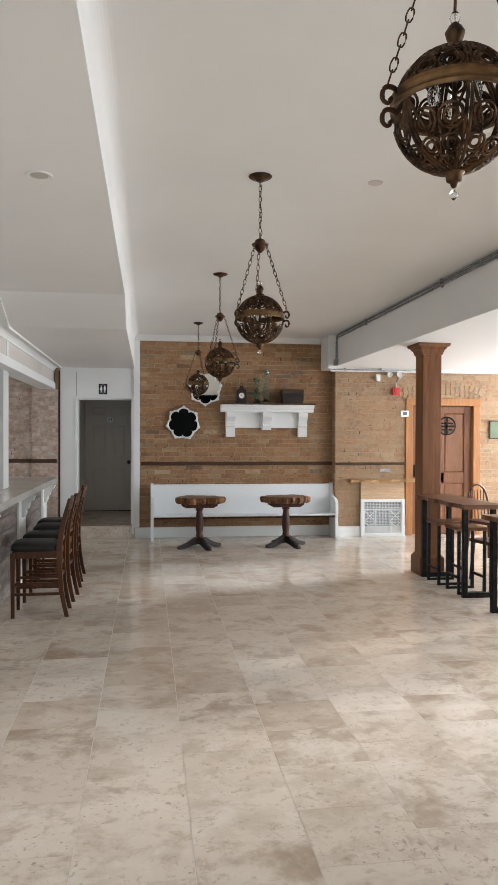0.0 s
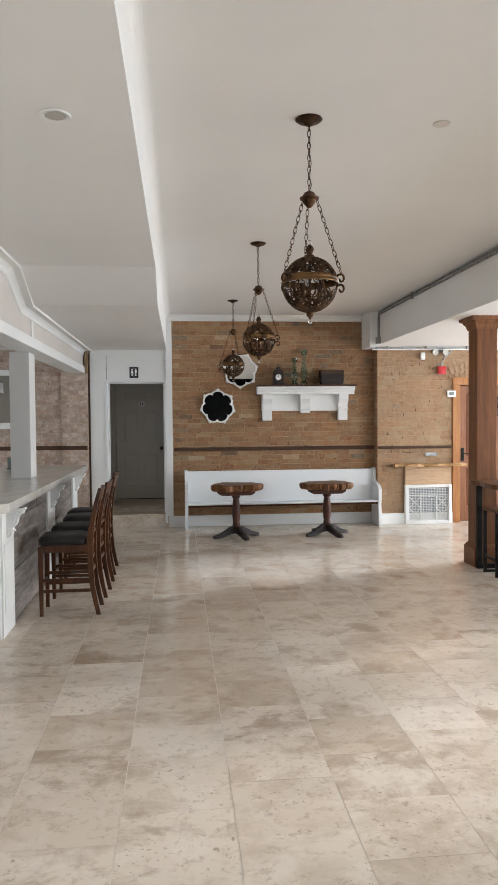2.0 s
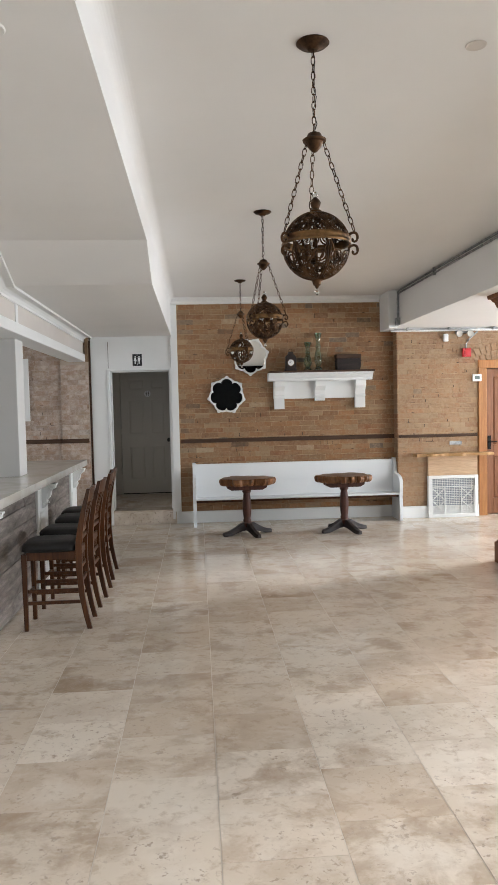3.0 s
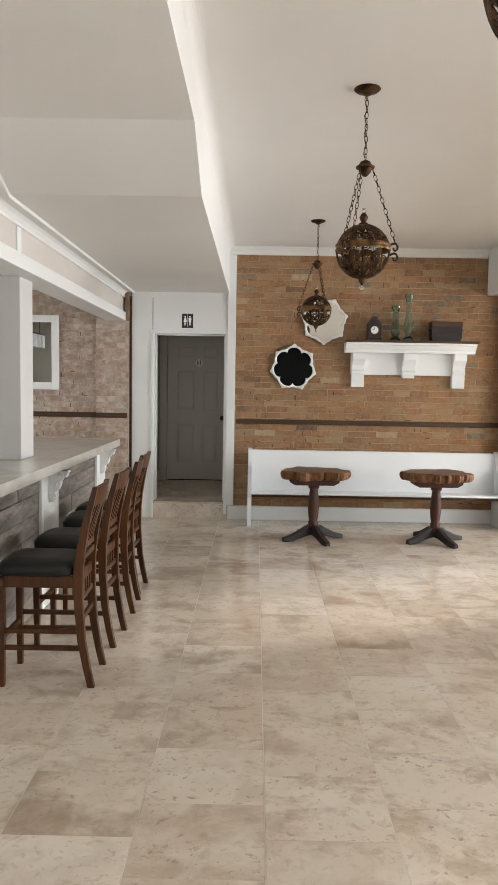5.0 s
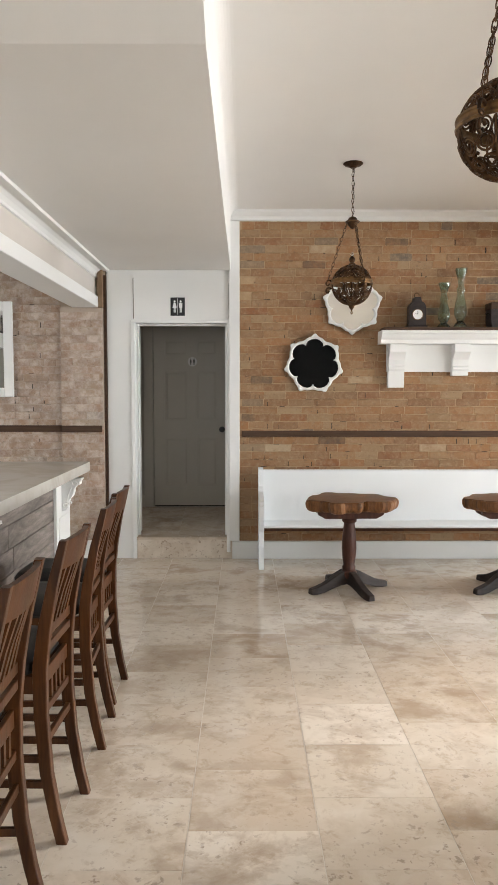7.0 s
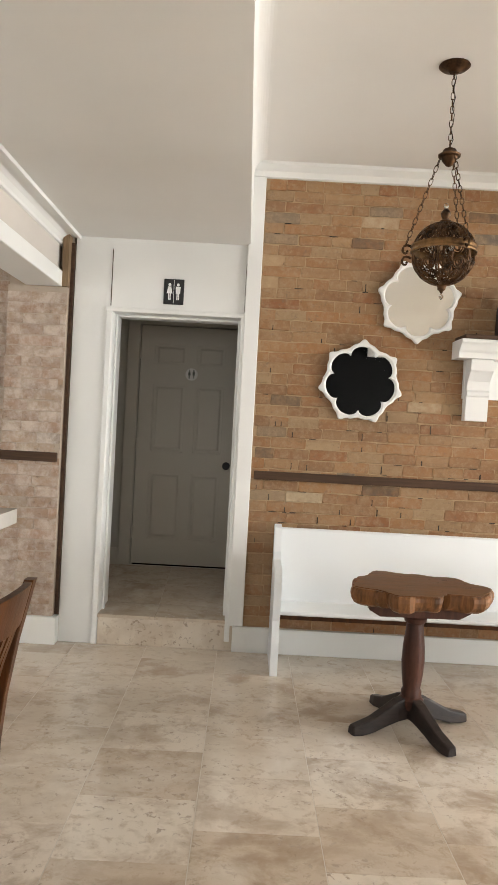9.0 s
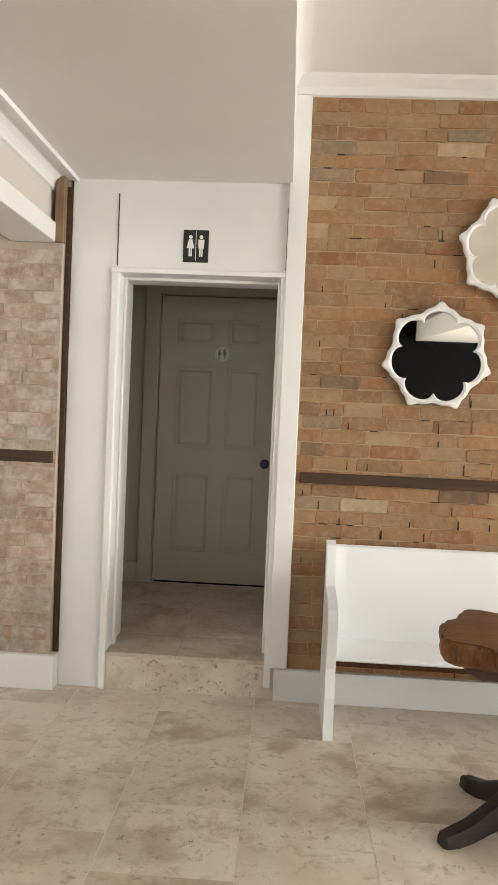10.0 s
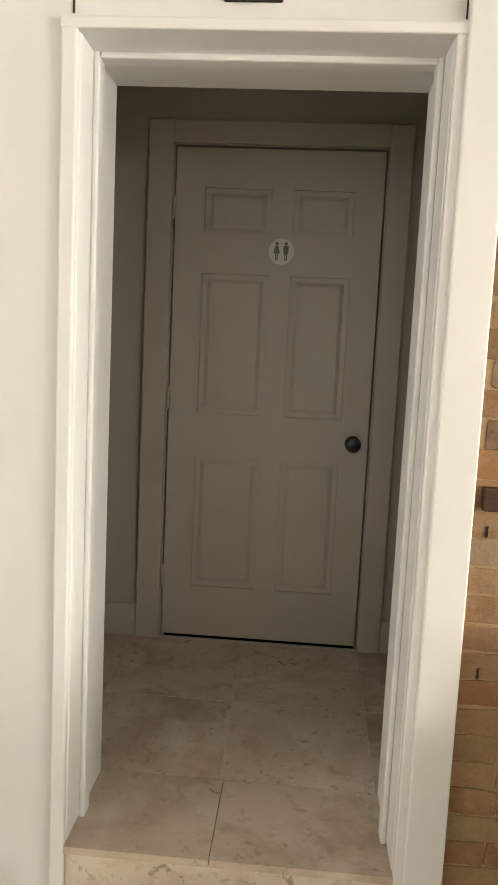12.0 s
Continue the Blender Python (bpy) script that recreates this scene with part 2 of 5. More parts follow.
def travertine(name, *tones):
    """Honed filled travertine: a body tone for each tile, tan clouds, pale veils and dark pits."""
    n = Nodes(name)
    r = n.chance()
    at = n.shifted(r, 53.0)
    base = n.ramp(r, *[(i / max(1, len(tones) - 1), t) for i, t in enumerate(tones)])
    own = n.math("FRACT", n.math("MULTIPLY", r, 7.31))
    cloud = n.noise(3.2, n.scaled(at, 1.0, 1.25, 1.0), 9.0, 0.64, 0.3)
    amount = n.math("ADD", n.math("MULTIPLY", own, 0.65), 0.25)
    c = n.mix(n.math("MULTIPLY", n.ramp(cloud, (0.47, 0.0), (0.57, 0.6), (0.72, 1.0)), amount), base, (0.34, 0.245, 0.165))
    c = n.mix(n.ramp(n.noise(4.5, at, 7.0, 0.6, 0.3), (0.50, 0.0), (0.66, 0.5)), c, (0.74, 0.68, 0.60))
    c = n.mix(n.ramp(n.noise(15.0, n.shifted(r, 17.0), 6.0, 0.68, 0.4), (0.54, 0.0), (0.66, 0.45)), c, (0.38, 0.28, 0.19))
    specks = n.noise(32.0, at, 4.0, 0.6, 0.3)
    zone = n.ramp(n.noise(2.2, at, 4.0), (0.42, 0.0), (0.56, 1.0))
    pits = n.math("MULTIPLY", n.ramp(specks, (0.60, 0.0), (0.65, 1.0)), zone)
    c = n.mix(n.math("MULTIPLY", pits, 0.75), c, (0.22, 0.155, 0.105))
    rough = n.math("ADD", n.math("MULTIPLY", cloud, 0.14), 0.075)
    return n.done(c, n.math("ADD", rough, n.math("MULTIPLY", pits, 0.3)), 0.0, n.bump(n.math("SUBTRACT", n.math("MULTIPLY", n.noise(1.5), 0.5), pits), 0.12, 0.002))


TRAVERTINE = travertine("travertine", (0.615, 0.53, 0.433), (0.669, 0.589, 0.492), (0.631, 0.546, 0.449), (0.679, 0.599, 0.503), (0.642, 0.562, 0.465), (0.674, 0.589, 0.492), (0.621, 0.535, 0.439))
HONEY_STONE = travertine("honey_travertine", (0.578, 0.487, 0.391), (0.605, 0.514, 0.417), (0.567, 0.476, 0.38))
CREAM_STONE = travertine("cream_travertine", (0.706, 0.631, 0.54), (0.738, 0.663, 0.572), (0.696, 0.615, 0.524))
GROUT = paint("grout", (0.70, 0.645, 0.57), 0.9, 0.12, 0.4)
STOOL_WOOD = wood("cherry_stained_wood", (0.105, 0.037, 0.010), (0.030, 0.010, 0.0035), (26.0, 26.0, 2.0), 0.35)
DARK_WOOD = wood("mahogany_stained_wood", (0.105, 0.04, 0.026), (0.04, 0.018, 0.013), (22.0, 22.0, 2.5), 0.38)
BLACK_WOOD = wood("blackened_wood", (0.045, 0.032, 0.028), (0.016, 0.012, 0.011), (5.0, 22.0, 22.0), 0.42)
LIVE_TOP = wood("oiled_live_edge_wood", (0.20, 0.088, 0.036), (0.085, 0.037, 0.018), (3.0, 14.0, 10.0), 0.3)
LIVE_EDGE = wood("carved_bark_edge_wood", (0.30, 0.13, 0.048), (0.020, 0.009, 0.005), (26.0, 26.0, 2.5), 0.38)
POST_WOOD = wood("oak_post_wood", (0.25, 0.10, 0.034), (0.115, 0.044, 0.016), (20.0, 20.0, 1.2), 0.42)
DOOR_WOOD = wood("orange_pine_wood", (0.50, 0.235, 0.085), (0.33, 0.135, 0.045), (22.0, 22.0, 1.6), 0.38)
DOOR_LEAF_WOOD = wood("brown_door_wood", (0.30, 0.135, 0.065), (0.18, 0.075, 0.035), (22.0, 22.0, 1.6), 0.4)
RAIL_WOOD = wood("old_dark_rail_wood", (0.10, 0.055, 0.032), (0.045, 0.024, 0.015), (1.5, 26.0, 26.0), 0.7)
LATH_WOOD = wood("raw_weathered_wood", (0.36, 0.25, 0.15), (0.17, 0.105, 0.06), (22.0, 22.0, 1.8), 0.75)
BOARD_WOOD = wood("grey_reclaimed_boards", (0.31, 0.27, 0.24), (0.065, 0.052, 0.045), (22.0, 2.6, 14.0), 0.6)
PLY_WOOD = wood("pale_pine_wood", (0.66, 0.47, 0.30), (0.52, 0.34, 0.20), (1.6, 22.0, 22.0), 0.5)
OAK = wood("honey_oak_wood", (0.50, 0.30, 0.13), (0.36, 0.195, 0.075), (2.0, 24.0, 24.0), 0.42)
BRONZE = metal("aged_bronze", (0.115, 0.062, 0.032), 0.5, (0.03, 0.02, 0.014))
BRASS = metal("antique_brass_band", (0.20, 0.115, 0.05), 0.52, (0.075, 0.042, 0.022))
IRON = metal("black_iron", (0.022, 0.021, 0.02), 0.5)
STEEL = metal("galvanised_conduit", (0.36, 0.365, 0.36), 0.45)


def leather_material():
    n = Nodes("black_leather")
    v = n.add("ShaderNodeTexVoronoi", Vector=n.local(), Scale=160.0).outputs["Distance"]
    return n.done(n.mix(n.noise(6.0, n.local()), (0.008, 0.0075, 0.007), (0.020, 0.018, 0.017)), 0.5, 0.0, n.bump(v, 0.25, 0.001), Specular_IOR_Level=0.28)


def counter_material():
    n = Nodes("cream_stone_counter")
    c = n.mix(n.ramp(n.noise(2.4, detail=7.0, rough=0.6, distort=1.4), (0.46, 0.0), (0.60, 1.0)), (0.60, 0.575, 0.53), (0.54, 0.505, 0.45))
    return n.done(c, 0.16)


def glass_material(name, color, rough=0.05):
    n = Nodes(name)
    return n.done(color, rough, 0.0, None, Transmission_Weight=1.0, IOR=1.45)


LEATHER, COUNTER = leather_material(), counter_material()
GREEN_GLASS = glass_material("sea_green_glass", (0.60, 0.80, 0.71), 0.15)
CLEAR_GLASS = glass_material("clear_glass", (0.95, 0.97, 0.96))
MIRROR = Nodes("mirror_silver").done((0.86, 0.88, 0.88), 0.015, 1.0)
BLACK_PLASTIC = paint("black_plastic", (0.013, 0.013, 0.014), 0.35, 0.05)
SIGN_WHITE = paint("sign_white", (0.80, 0.80, 0.78), 0.4, 0.02)
RED_PLASTIC = paint("red_plastic", (0.55, 0.012, 0.018), 0.35, 0.04)
LCD = paint("lcd_grey", (0.14, 0.17, 0.15), 0.25, 0.02)
GLASS_BULB = paint("frosted_bulb_glass", (0.72, 0.70, 0.66), 0.2, 0.02)
GRILLE_BACK = paint("grille_shadow", (0.20, 0.23, 0.27), 0.7, 0.05)
GREEN_PRINT = paint("faded_green_print", (0.16, 0.22, 0.12), 0.5, 0.3)
EARTH = paint("pale_gravel", (0.30, 0.28, 0.24), 0.95, 0.2, 0.5)

# ---- the large structure ----
NORTH = 11.45          # face of the brick wall
CEIL, LOW_NEAR, LOW_FAR, EASTCEIL = 3.20, 2.91, 2.67, 2.71
SOFFIT = -0.10         # where the high ceiling ends
BEAM = 3.03            # where the eastern low ceiling begins
BARX = -1.30           # face of the bar's header

structure("ground", Shape().box(-300, 300, -300, 300, -0.5, -0.12), EARTH, "pale gravel ground outside the building", "ground")
structure("floor", Shape().box(-4.6, EAST, SOUTH, NORTH, -0.12, -0.0012), GROUT, "sanded grout bed under the travertine floor", "floor")
cove_r = 0.075
cove_curve = [(SOFFIT + cove_r * (1 - math.sin(i * math.pi / 16)), CEIL - cove_r * (1 - math.cos(i * math.pi / 16))) for i in range(9)]
structure("ceiling", Shape().prism([(SOFFIT, CEIL + 0.1)] + [(SOFFIT, CEIL - cove_r)] + cove_curve[::-1][1:] + [(BEAM, CEIL), (BEAM, CEIL + 0.1)], SOUTH, NORTH + 0.3, "y"), CEILING, "smooth off-white plaster ceiling", "ceiling")
low = Shape()
eased = [(6.68, LOW_NEAR), (7.20, LOW_FAR)]
low.prism([(SOUTH, LOW_NEAR)] + eased + [(NORTH + 0.3, LOW_FAR), (NORTH + 0.3, CEIL + 0.1), (SOUTH, CEIL + 0.1)], -4.6, SOFFIT, "x")
structure("ceiling_low", low, CEILING, "lower off-white plaster ceiling with a sloped step", "ceiling")
structure("ceiling_east", Shape().box(BEAM, EAST, SOUTH, NORTH + 0.3, EASTCEIL, CEIL + 0.1), CEILING, "lower off-white ceiling over the seating", "ceiling")
structure("beam_end", Shape().box(2.90, BEAM - 0.003, 10.95, NORTH - 0.02, EASTCEIL - 0.03, CEIL - 0.003), WHITE, "white boxed beam end against the brick", "beam", 0.004)

# brick wall backing in two depths, with the orange door's opening in the eastern part
DX0, DX1, DTOP = 4.36, 5.46, 2.12
JOG, JOGY = 3.10, 11.24
structure("wall_north", Shape().box(-0.018, JOG, NORTH, NORTH + 0.3, 0, CEIL), MORTAR, "lime mortar between the old bricks", "wall")
east_wall = Shape()
east_wall.box(JOG, DX0, JOGY, NORTH + 0.3, 0, EASTCEIL).box(DX1, EAST, JOGY, NORTH + 0.3, 0, EASTCEIL).box(DX0, DX1, JOGY, NORTH + 0.3, DTOP, EASTCEIL)
structure("wall_north_east", east_wall, MORTAR, "lime mortar between the old bricks by the door", "wall")
structure("wall_behind_door", Shape().box(DX0 - 0.1, DX1 + 0.1, NORTH + 0.32, NORTH + 0.4, 0, 2.4), GREY_WALL, "grey wall closing the doorway", "wall")

# white wall round the passage to the washroom
OX0, OX1, OZ0, OZ1 = -0.99, -0.125, 0.20, 2.195
wall = Shape()
wall.box(-1.235, OX0, NORTH, NORTH + 0.33, 0, LOW_FAR).box(OX1, -0.0185, NORTH, NORTH + 0.33, 0, CEIL).box(OX0, OX1, NORTH, NORTH + 0.33, OZ1, LOW_FAR).box(OX0, OX1, NORTH + 0.02, NORTH + 0.33, 0, OZ0 - 0.02)
structure("wall_passage", wall, WHITE, "white painted wall round the washroom passage", "wall")
structure("wall_bar_north", Shape().box(-4.6, -1.25, NORTH, NORTH + 0.3, 0, LOW_FAR), MORTAR_BAR, "pale mortar between greyed bar bricks", "wall")

structure("wall_bar_pier", Shape().box(-1.65, -1.266, NORTH - 0.055, NORTH, 0, 2.324), MORTAR_BAR, "pale mortar of the shallow brick pier", "wall")

# passage behind the opening: a rising floor, side walls and the washroom door's wall
BACK = 12.60
structure("floor_passage", Shape().prism([(NORTH + 0.33, 0.0), (NORTH + 0.33, 0.199), (BACK, 0.305), (BACK, 0.0)], -2.2, 0.9, "x"), GROUT, "grout under the passage's tiles", "floor")
structure("ceiling_passage", Shape().box(-2.2, 0.9, NORTH + 0.33, BACK + 0.1, 2.62, 2.7), CEILING, "passage ceiling", "ceiling")
structure("wall_passage_west", Shape().box(-2.3, -2.2, NORTH + 0.33, BACK + 0.1, 0, 2.7), GREY_WALL, "grey passage wall", "wall")
structure("wall_passage_east", Shape().box(0.9, 1.0, NORTH + 0.33, BACK + 0.1, 0, 2.7), GREY_WALL, "grey passage wall", "wall")
structure("wall_passage_back", Shape().box(-2.2, -0.962, BACK, BACK + 0.1, 0, 2.62).box(-0.148, 0.9, BACK, BACK + 0.1, 0, 2.62).box(-0.962, -0.148, BACK, BACK + 0.1, 2.275, 2.62), GREY_WALL, "grey wall with the washroom door", "wall")
structure("wall_behind_washroom_door", Shape().box(-1.1, 0.0, BACK + 0.11, BACK + 0.2, 0, 2.6), BLACK_WALL, "dark closing wall behind the door", "wall")

# outer walls
# the opening here is added for the south fill lamp
structure("wall_south", Shape().box(-4.6, -2.7, SOUTH - 0.2, SOUTH, 0, CEIL).box(-0.5, EAST + 0.2, SOUTH - 0.2, SOUTH, 0, CEIL).box(-2.7, -0.5, SOUTH - 0.2, SOUTH, 0, 0.75).box(-2.7, -0.5, SOUTH - 0.2, SOUTH, 2.45, CEIL), BLACK_WALL, "matt black painted wall", "wall")
east = Shape()
edges = [SOUTH] + [v for pair in WINDOWS_EAST for v in pair] + [NORTH + 0.3]
for a, b in zip(edges[::2], edges[1::2]):
    east.box(EAST, EAST + 0.25, a, b, 0, EASTCEIL)
for a, b in WINDOWS_EAST:
    east.box(EAST, EAST + 0.25, a, b, 0, 0.7).box(EAST, EAST + 0.25, a, b, 2.4, EASTCEIL)
structure("wall_east", east, WHITE, "white wall with tall windows", "wall")
# the opening here is added for the west fill lamp
west = Shape().box(-3.3, -3.1, SOUTH, -1.4, 0, LOW_NEAR).box(-3.3, -3.1, 0.2, 5.6, 0, LOW_NEAR).box(-3.3, -3.1, -1.4, 0.2, 0, 0.75).box(-3.3, -3.1, -1.4, 0.2, 2.45, LOW_NEAR)
structure("wall_west", west, WHITE, "unseen white wall with an added window", "wall")
# the opening in this wall is added for the bar's fill lamp
structure("wall_bar_west", Shape().box(-4.6, -4.5, 5.4, 8.3, 0, LOW_NEAR).box(-4.6, -4.5, 9.7, NORTH, 0, LOW_NEAR).box(-4.6, -4.5, 8.3, 9.7, 0, 1.05).box(-4.6, -4.5, 8.3, 9.7, 2.35, LOW_NEAR), GREY_WALL, "grey wall behind the bar", "wall")
structure("wall_bar_south", Shape().box(-4.5, -3.1, 5.4, 5.6, 0, LOW_NEAR), GREY_WALL, "grey wall at the bar's end", "wall")


def sash_window(name, x, y0, y1, z0, z1, turn=0.0):
    ob = thing(name, x, (y0 + y1) / 2, z0, "unseen white painted sash window with clear glass", "window", "", turn)
    ob["kind"] = "structure"
    w, h = (y1 - y0) / 2, z1 - z0
    frame_shape = Shape().box(0, 0.08, -w, -w + 0.06, 0, h).box(0, 0.08, w - 0.06, w, 0, h).box(0, 0.08, -w + 0.06, w - 0.06, 0, 0.07).box(0, 0.08, -w + 0.06, w - 0.06, h - 0.06, h).box(0.02, 0.07, -w + 0.06, w - 0.06, h / 2 - 0.025, h / 2 + 0.025)
    part("window_frame", frame_shape, WHITE, ob)
    for a, b in ((0.07, h / 2 - 0.025), (h / 2 + 0.025, h - 0.06)):
        pane = part("pane", Shape().box(0.04, 0.046, -w + 0.06, w - 0.06, a, b), CLEAR_GLASS, ob)
        pane.visible_shadow = False
    return ob


for i, (y0, y1) in enumerate(WINDOWS_EAST):
    sash_window("window_%d" % (i + 1), EAST + 0.14, y0, y1, 0.7, 2.4)
# three unseen windows added to hold the west, bar and south fill lamps
sash_window("window_5", -3.26, -1.4, 0.2, 0.75, 2.45)
sash_window("window_7", -4.6, 8.3, 9.7, 1.05, 2.35)
sash_window("window_6", -1.6, SOUTH - 0.11 - 1.1, SOUTH - 0.11 + 1.1, 0.75, 2.45, -90)

# trims
structure("crown_north", Shape().prism([(NORTH, CEIL - 0.09), (NORTH - 0.02, CEIL - 0.085), (NORTH - 0.03, CEIL - 0.05), (NORTH - 0.075, CEIL - 0.02), (NORTH - 0.08, CEIL - 0.001), (NORTH, CEIL - 0.001)], SOFFIT + 0.001, 2.895, "x"), WHITE, "white crown moulding above the brick", "moulding")
structure("trim_corner", Shape().box(-0.115, -0.018, NORTH - 0.035, NORTH - 0.002, 0.17, CEIL - 0.092), WHITE, "white painted corner board", "trim", 0.005)
structure("baseboard_north", Shape().box(-0.085, JOG - 0.002, NORTH - 0.036, NORTH - 0.001, 0, 0.165), WHITE, "white painted baseboard", "baseboard", 0.004)
structure("baseboard_north_east", Shape().box(JOG + 0.0, DX0 - 0.1, JOGY - 0.05, JOGY - 0.001, 0, 0.165), WHITE, "white painted baseboard", "baseboard", 0.004)
structure("baseboard_bar", Shape().box(-2.9, -1.235, NORTH - 0.085, NORTH - 0.001, 0, 0.18), WHITE, "white painted baseboard", "baseboard", 0.004)
structure("picture_rail", Shape().box(0.003, JOG - 0.003, NORTH - 0.030, NORTH, 1.145, 1.200), RAIL_WOOD, "old dark timber rail set in the brick", "rail", 0.004)
structure("picture_rail_east", Shape().box(JOG + 0.002, 4.25, JOGY - 0.03, JOGY, 1.152, 1.192), RAIL_WOOD, "old brown timber rail set in the brick", "rail", 0.004)
structure("picture_rail_bar", Shape().box(-2.9, -1.652, NORTH - 0.03, NORTH, 1.19, 1.25).box(-1.652, -1.28, NORTH - 0.083, NORTH - 0.055, 1.19, 1.25), RAIL_WOOD, "old brown timber rail set in the brick", "rail", 0.004)
structure("lath_post", Shape().box(-1.305, -1.262, NORTH - 0.075, NORTH - 0.002, 2.326, LOW_FAR - 0.002), LATH_WOOD, "raw weathered timber strip at the brick's end", "trim", 0.003)
# no timber here: a thin dark strip paints the shade of an open gap
structure("lath_shadow", Shape().box(-1.262, -1.240, NORTH - 0.02, NORTH - 0.001, 0.185, LOW_FAR - 0.05), RAIL_WOOD, "dark strip in place of the shaded gap at the brick's end", "trim")

# casing and lining of the passage opening
casing = Shape()
casing.box(OX0 - 0.025, OX0 + 0.012, NORTH - 0.022, NORTH - 0.0005, 0.0, OZ1).box(OX1 - 0.012, OX1 + 0.022, NORTH - 0.022, NORTH - 0.0005, 0.06, OZ1)
casing.box(OX0 - 0.01, OX0 + 0.014, NORTH, NORTH + 0.325, OZ0, OZ1).box(OX1 - 0.014, OX1 + 0.01, NORTH, NORTH + 0.325, OZ0, OZ1).box(OX0 - 0.028, OX1 + 0.022, NORTH - 0.026, NORTH + 0.327, OZ1 - 0.005, OZ1 + 0.022)
casing.box(OX0 + 0.014, OX0 + 0.030, NORTH + 0.10, NORTH + 0.15, OZ0, OZ1).box(OX1 - 0.030, OX1 - 0.014, NORTH + 0.10, NORTH + 0.15, OZ0, OZ1).box(OX0 + 0.030, OX1 - 0.030, NORTH + 0.10, NORTH + 0.15, OZ1 - 0.020, OZ1 - 0.004)
structure("door_1", casing, WHITE, "white painted lining of the open passage", "doorway", 0.005)
structure("panel_joint", Shape().box(-0.995, -0.990, NORTH - 0.0035, NORTH, 2.23, 2.60).box(-0.118, -0.114, NORTH - 0.0035, NORTH, 2.23, 2.55), RAIL_WOOD, "dark joints of the panel above the passage", "trim")
structure("step_riser", Shape().box(OX0 + 0.013, OX1 + 0.04, NORTH - 0.012, NORTH + 0.02, 0.0, OZ0 - 0.021), TRAVERTINE, "travertine step riser with chipped face", "step", 0.003)

# header over the bar: a trim board, a recessed fascia and a crown that follows the stepped ceiling
structure("wall_bar_header", Shape().box(BARX - 0.20, BARX - 0.03, 5.35, NORTH, 2.40, LOW_FAR - 0.001).box(BARX - 0.20, BARX - 0.03, 5.35, 7.7, LOW_FAR - 0.001, LOW_NEAR + 0.02), FASCIA, "beige fascia above the bar", "header")
structure("batten_bar", Shape().box(BARX - 0.03, BARX - 0.018, 7.66, 7.74, 2.426, 2.592), WHITE, "small white batten over a fascia joint", "trim", 0.002)
structure("beam_bar", Shape().box(BARX - 0.24, BARX, 5.3, NORTH - 0.056, 2.325, 2.425), WHITE, "white trim board along the bar header", "beam", 0.006)
cove = [(0.0, -0.075), (0.014, -0.072), (0.018, -0.058), (0.012, -0.052), (0.030, -0.030), (0.052, -0.014), (0.060, -0.012), (0.100, -0.010), (0.104, -0.020), (0.122, -0.020), (0.126, -0.001), (0.0, -0.001)]
line = [(5.35, LOW_NEAR)] + eased + [(NORTH - 0.001, LOW_FAR)]
crown = Shape().loft([[(BARX - 0.03 + dx, y, z + dz) for dx, dz in cove] for y, z in line])
structure("crown_bar", crown, WHITE, "white crown moulding following the stepped ceiling", "moulding")
structure("column_bar", Shape().box(-1.62, -1.42, 8.01, 8.29, 1.0405, 2.324), GREYED_WHITE, "white square column standing on the bar", "column", 0.006)

# ---- the passage: washroom door and signs ----
def figures(ob, x, y, z, h, material):
    """Two plain pictogram figures, side by side, on a sign facing south."""
    for side, skirt in ((-1, True), (1, False)):
        cx = x + side * h * 0.24
        s = Shape().lathe([(h * 0.085, 0), (h * 0.085, 0.0015)], cx, y - 0.0015, z + h * 0.40, 14, "y")
        w0, w1 = (0.08, 0.17) if skirt else (0.14, 0.12)
        s.prism([(cx - h * w1, z - h * 0.10), (cx + h * w1, z - h * 0.10), (cx + h * w0, z + h * 0.29), (cx - h * w0, z + h * 0.29)], y - 0.0015, y, "y")
        s.box(cx - h * 0.075, cx - h * 0.012, y - 0.0015, y, z - h * 0.46, z - h * 0.10).box(cx + h * 0.012, cx + h * 0.075, y - 0.0015, y, z - h * 0.46, z - h * 0.10)
        part("pictogram", s, material, ob)


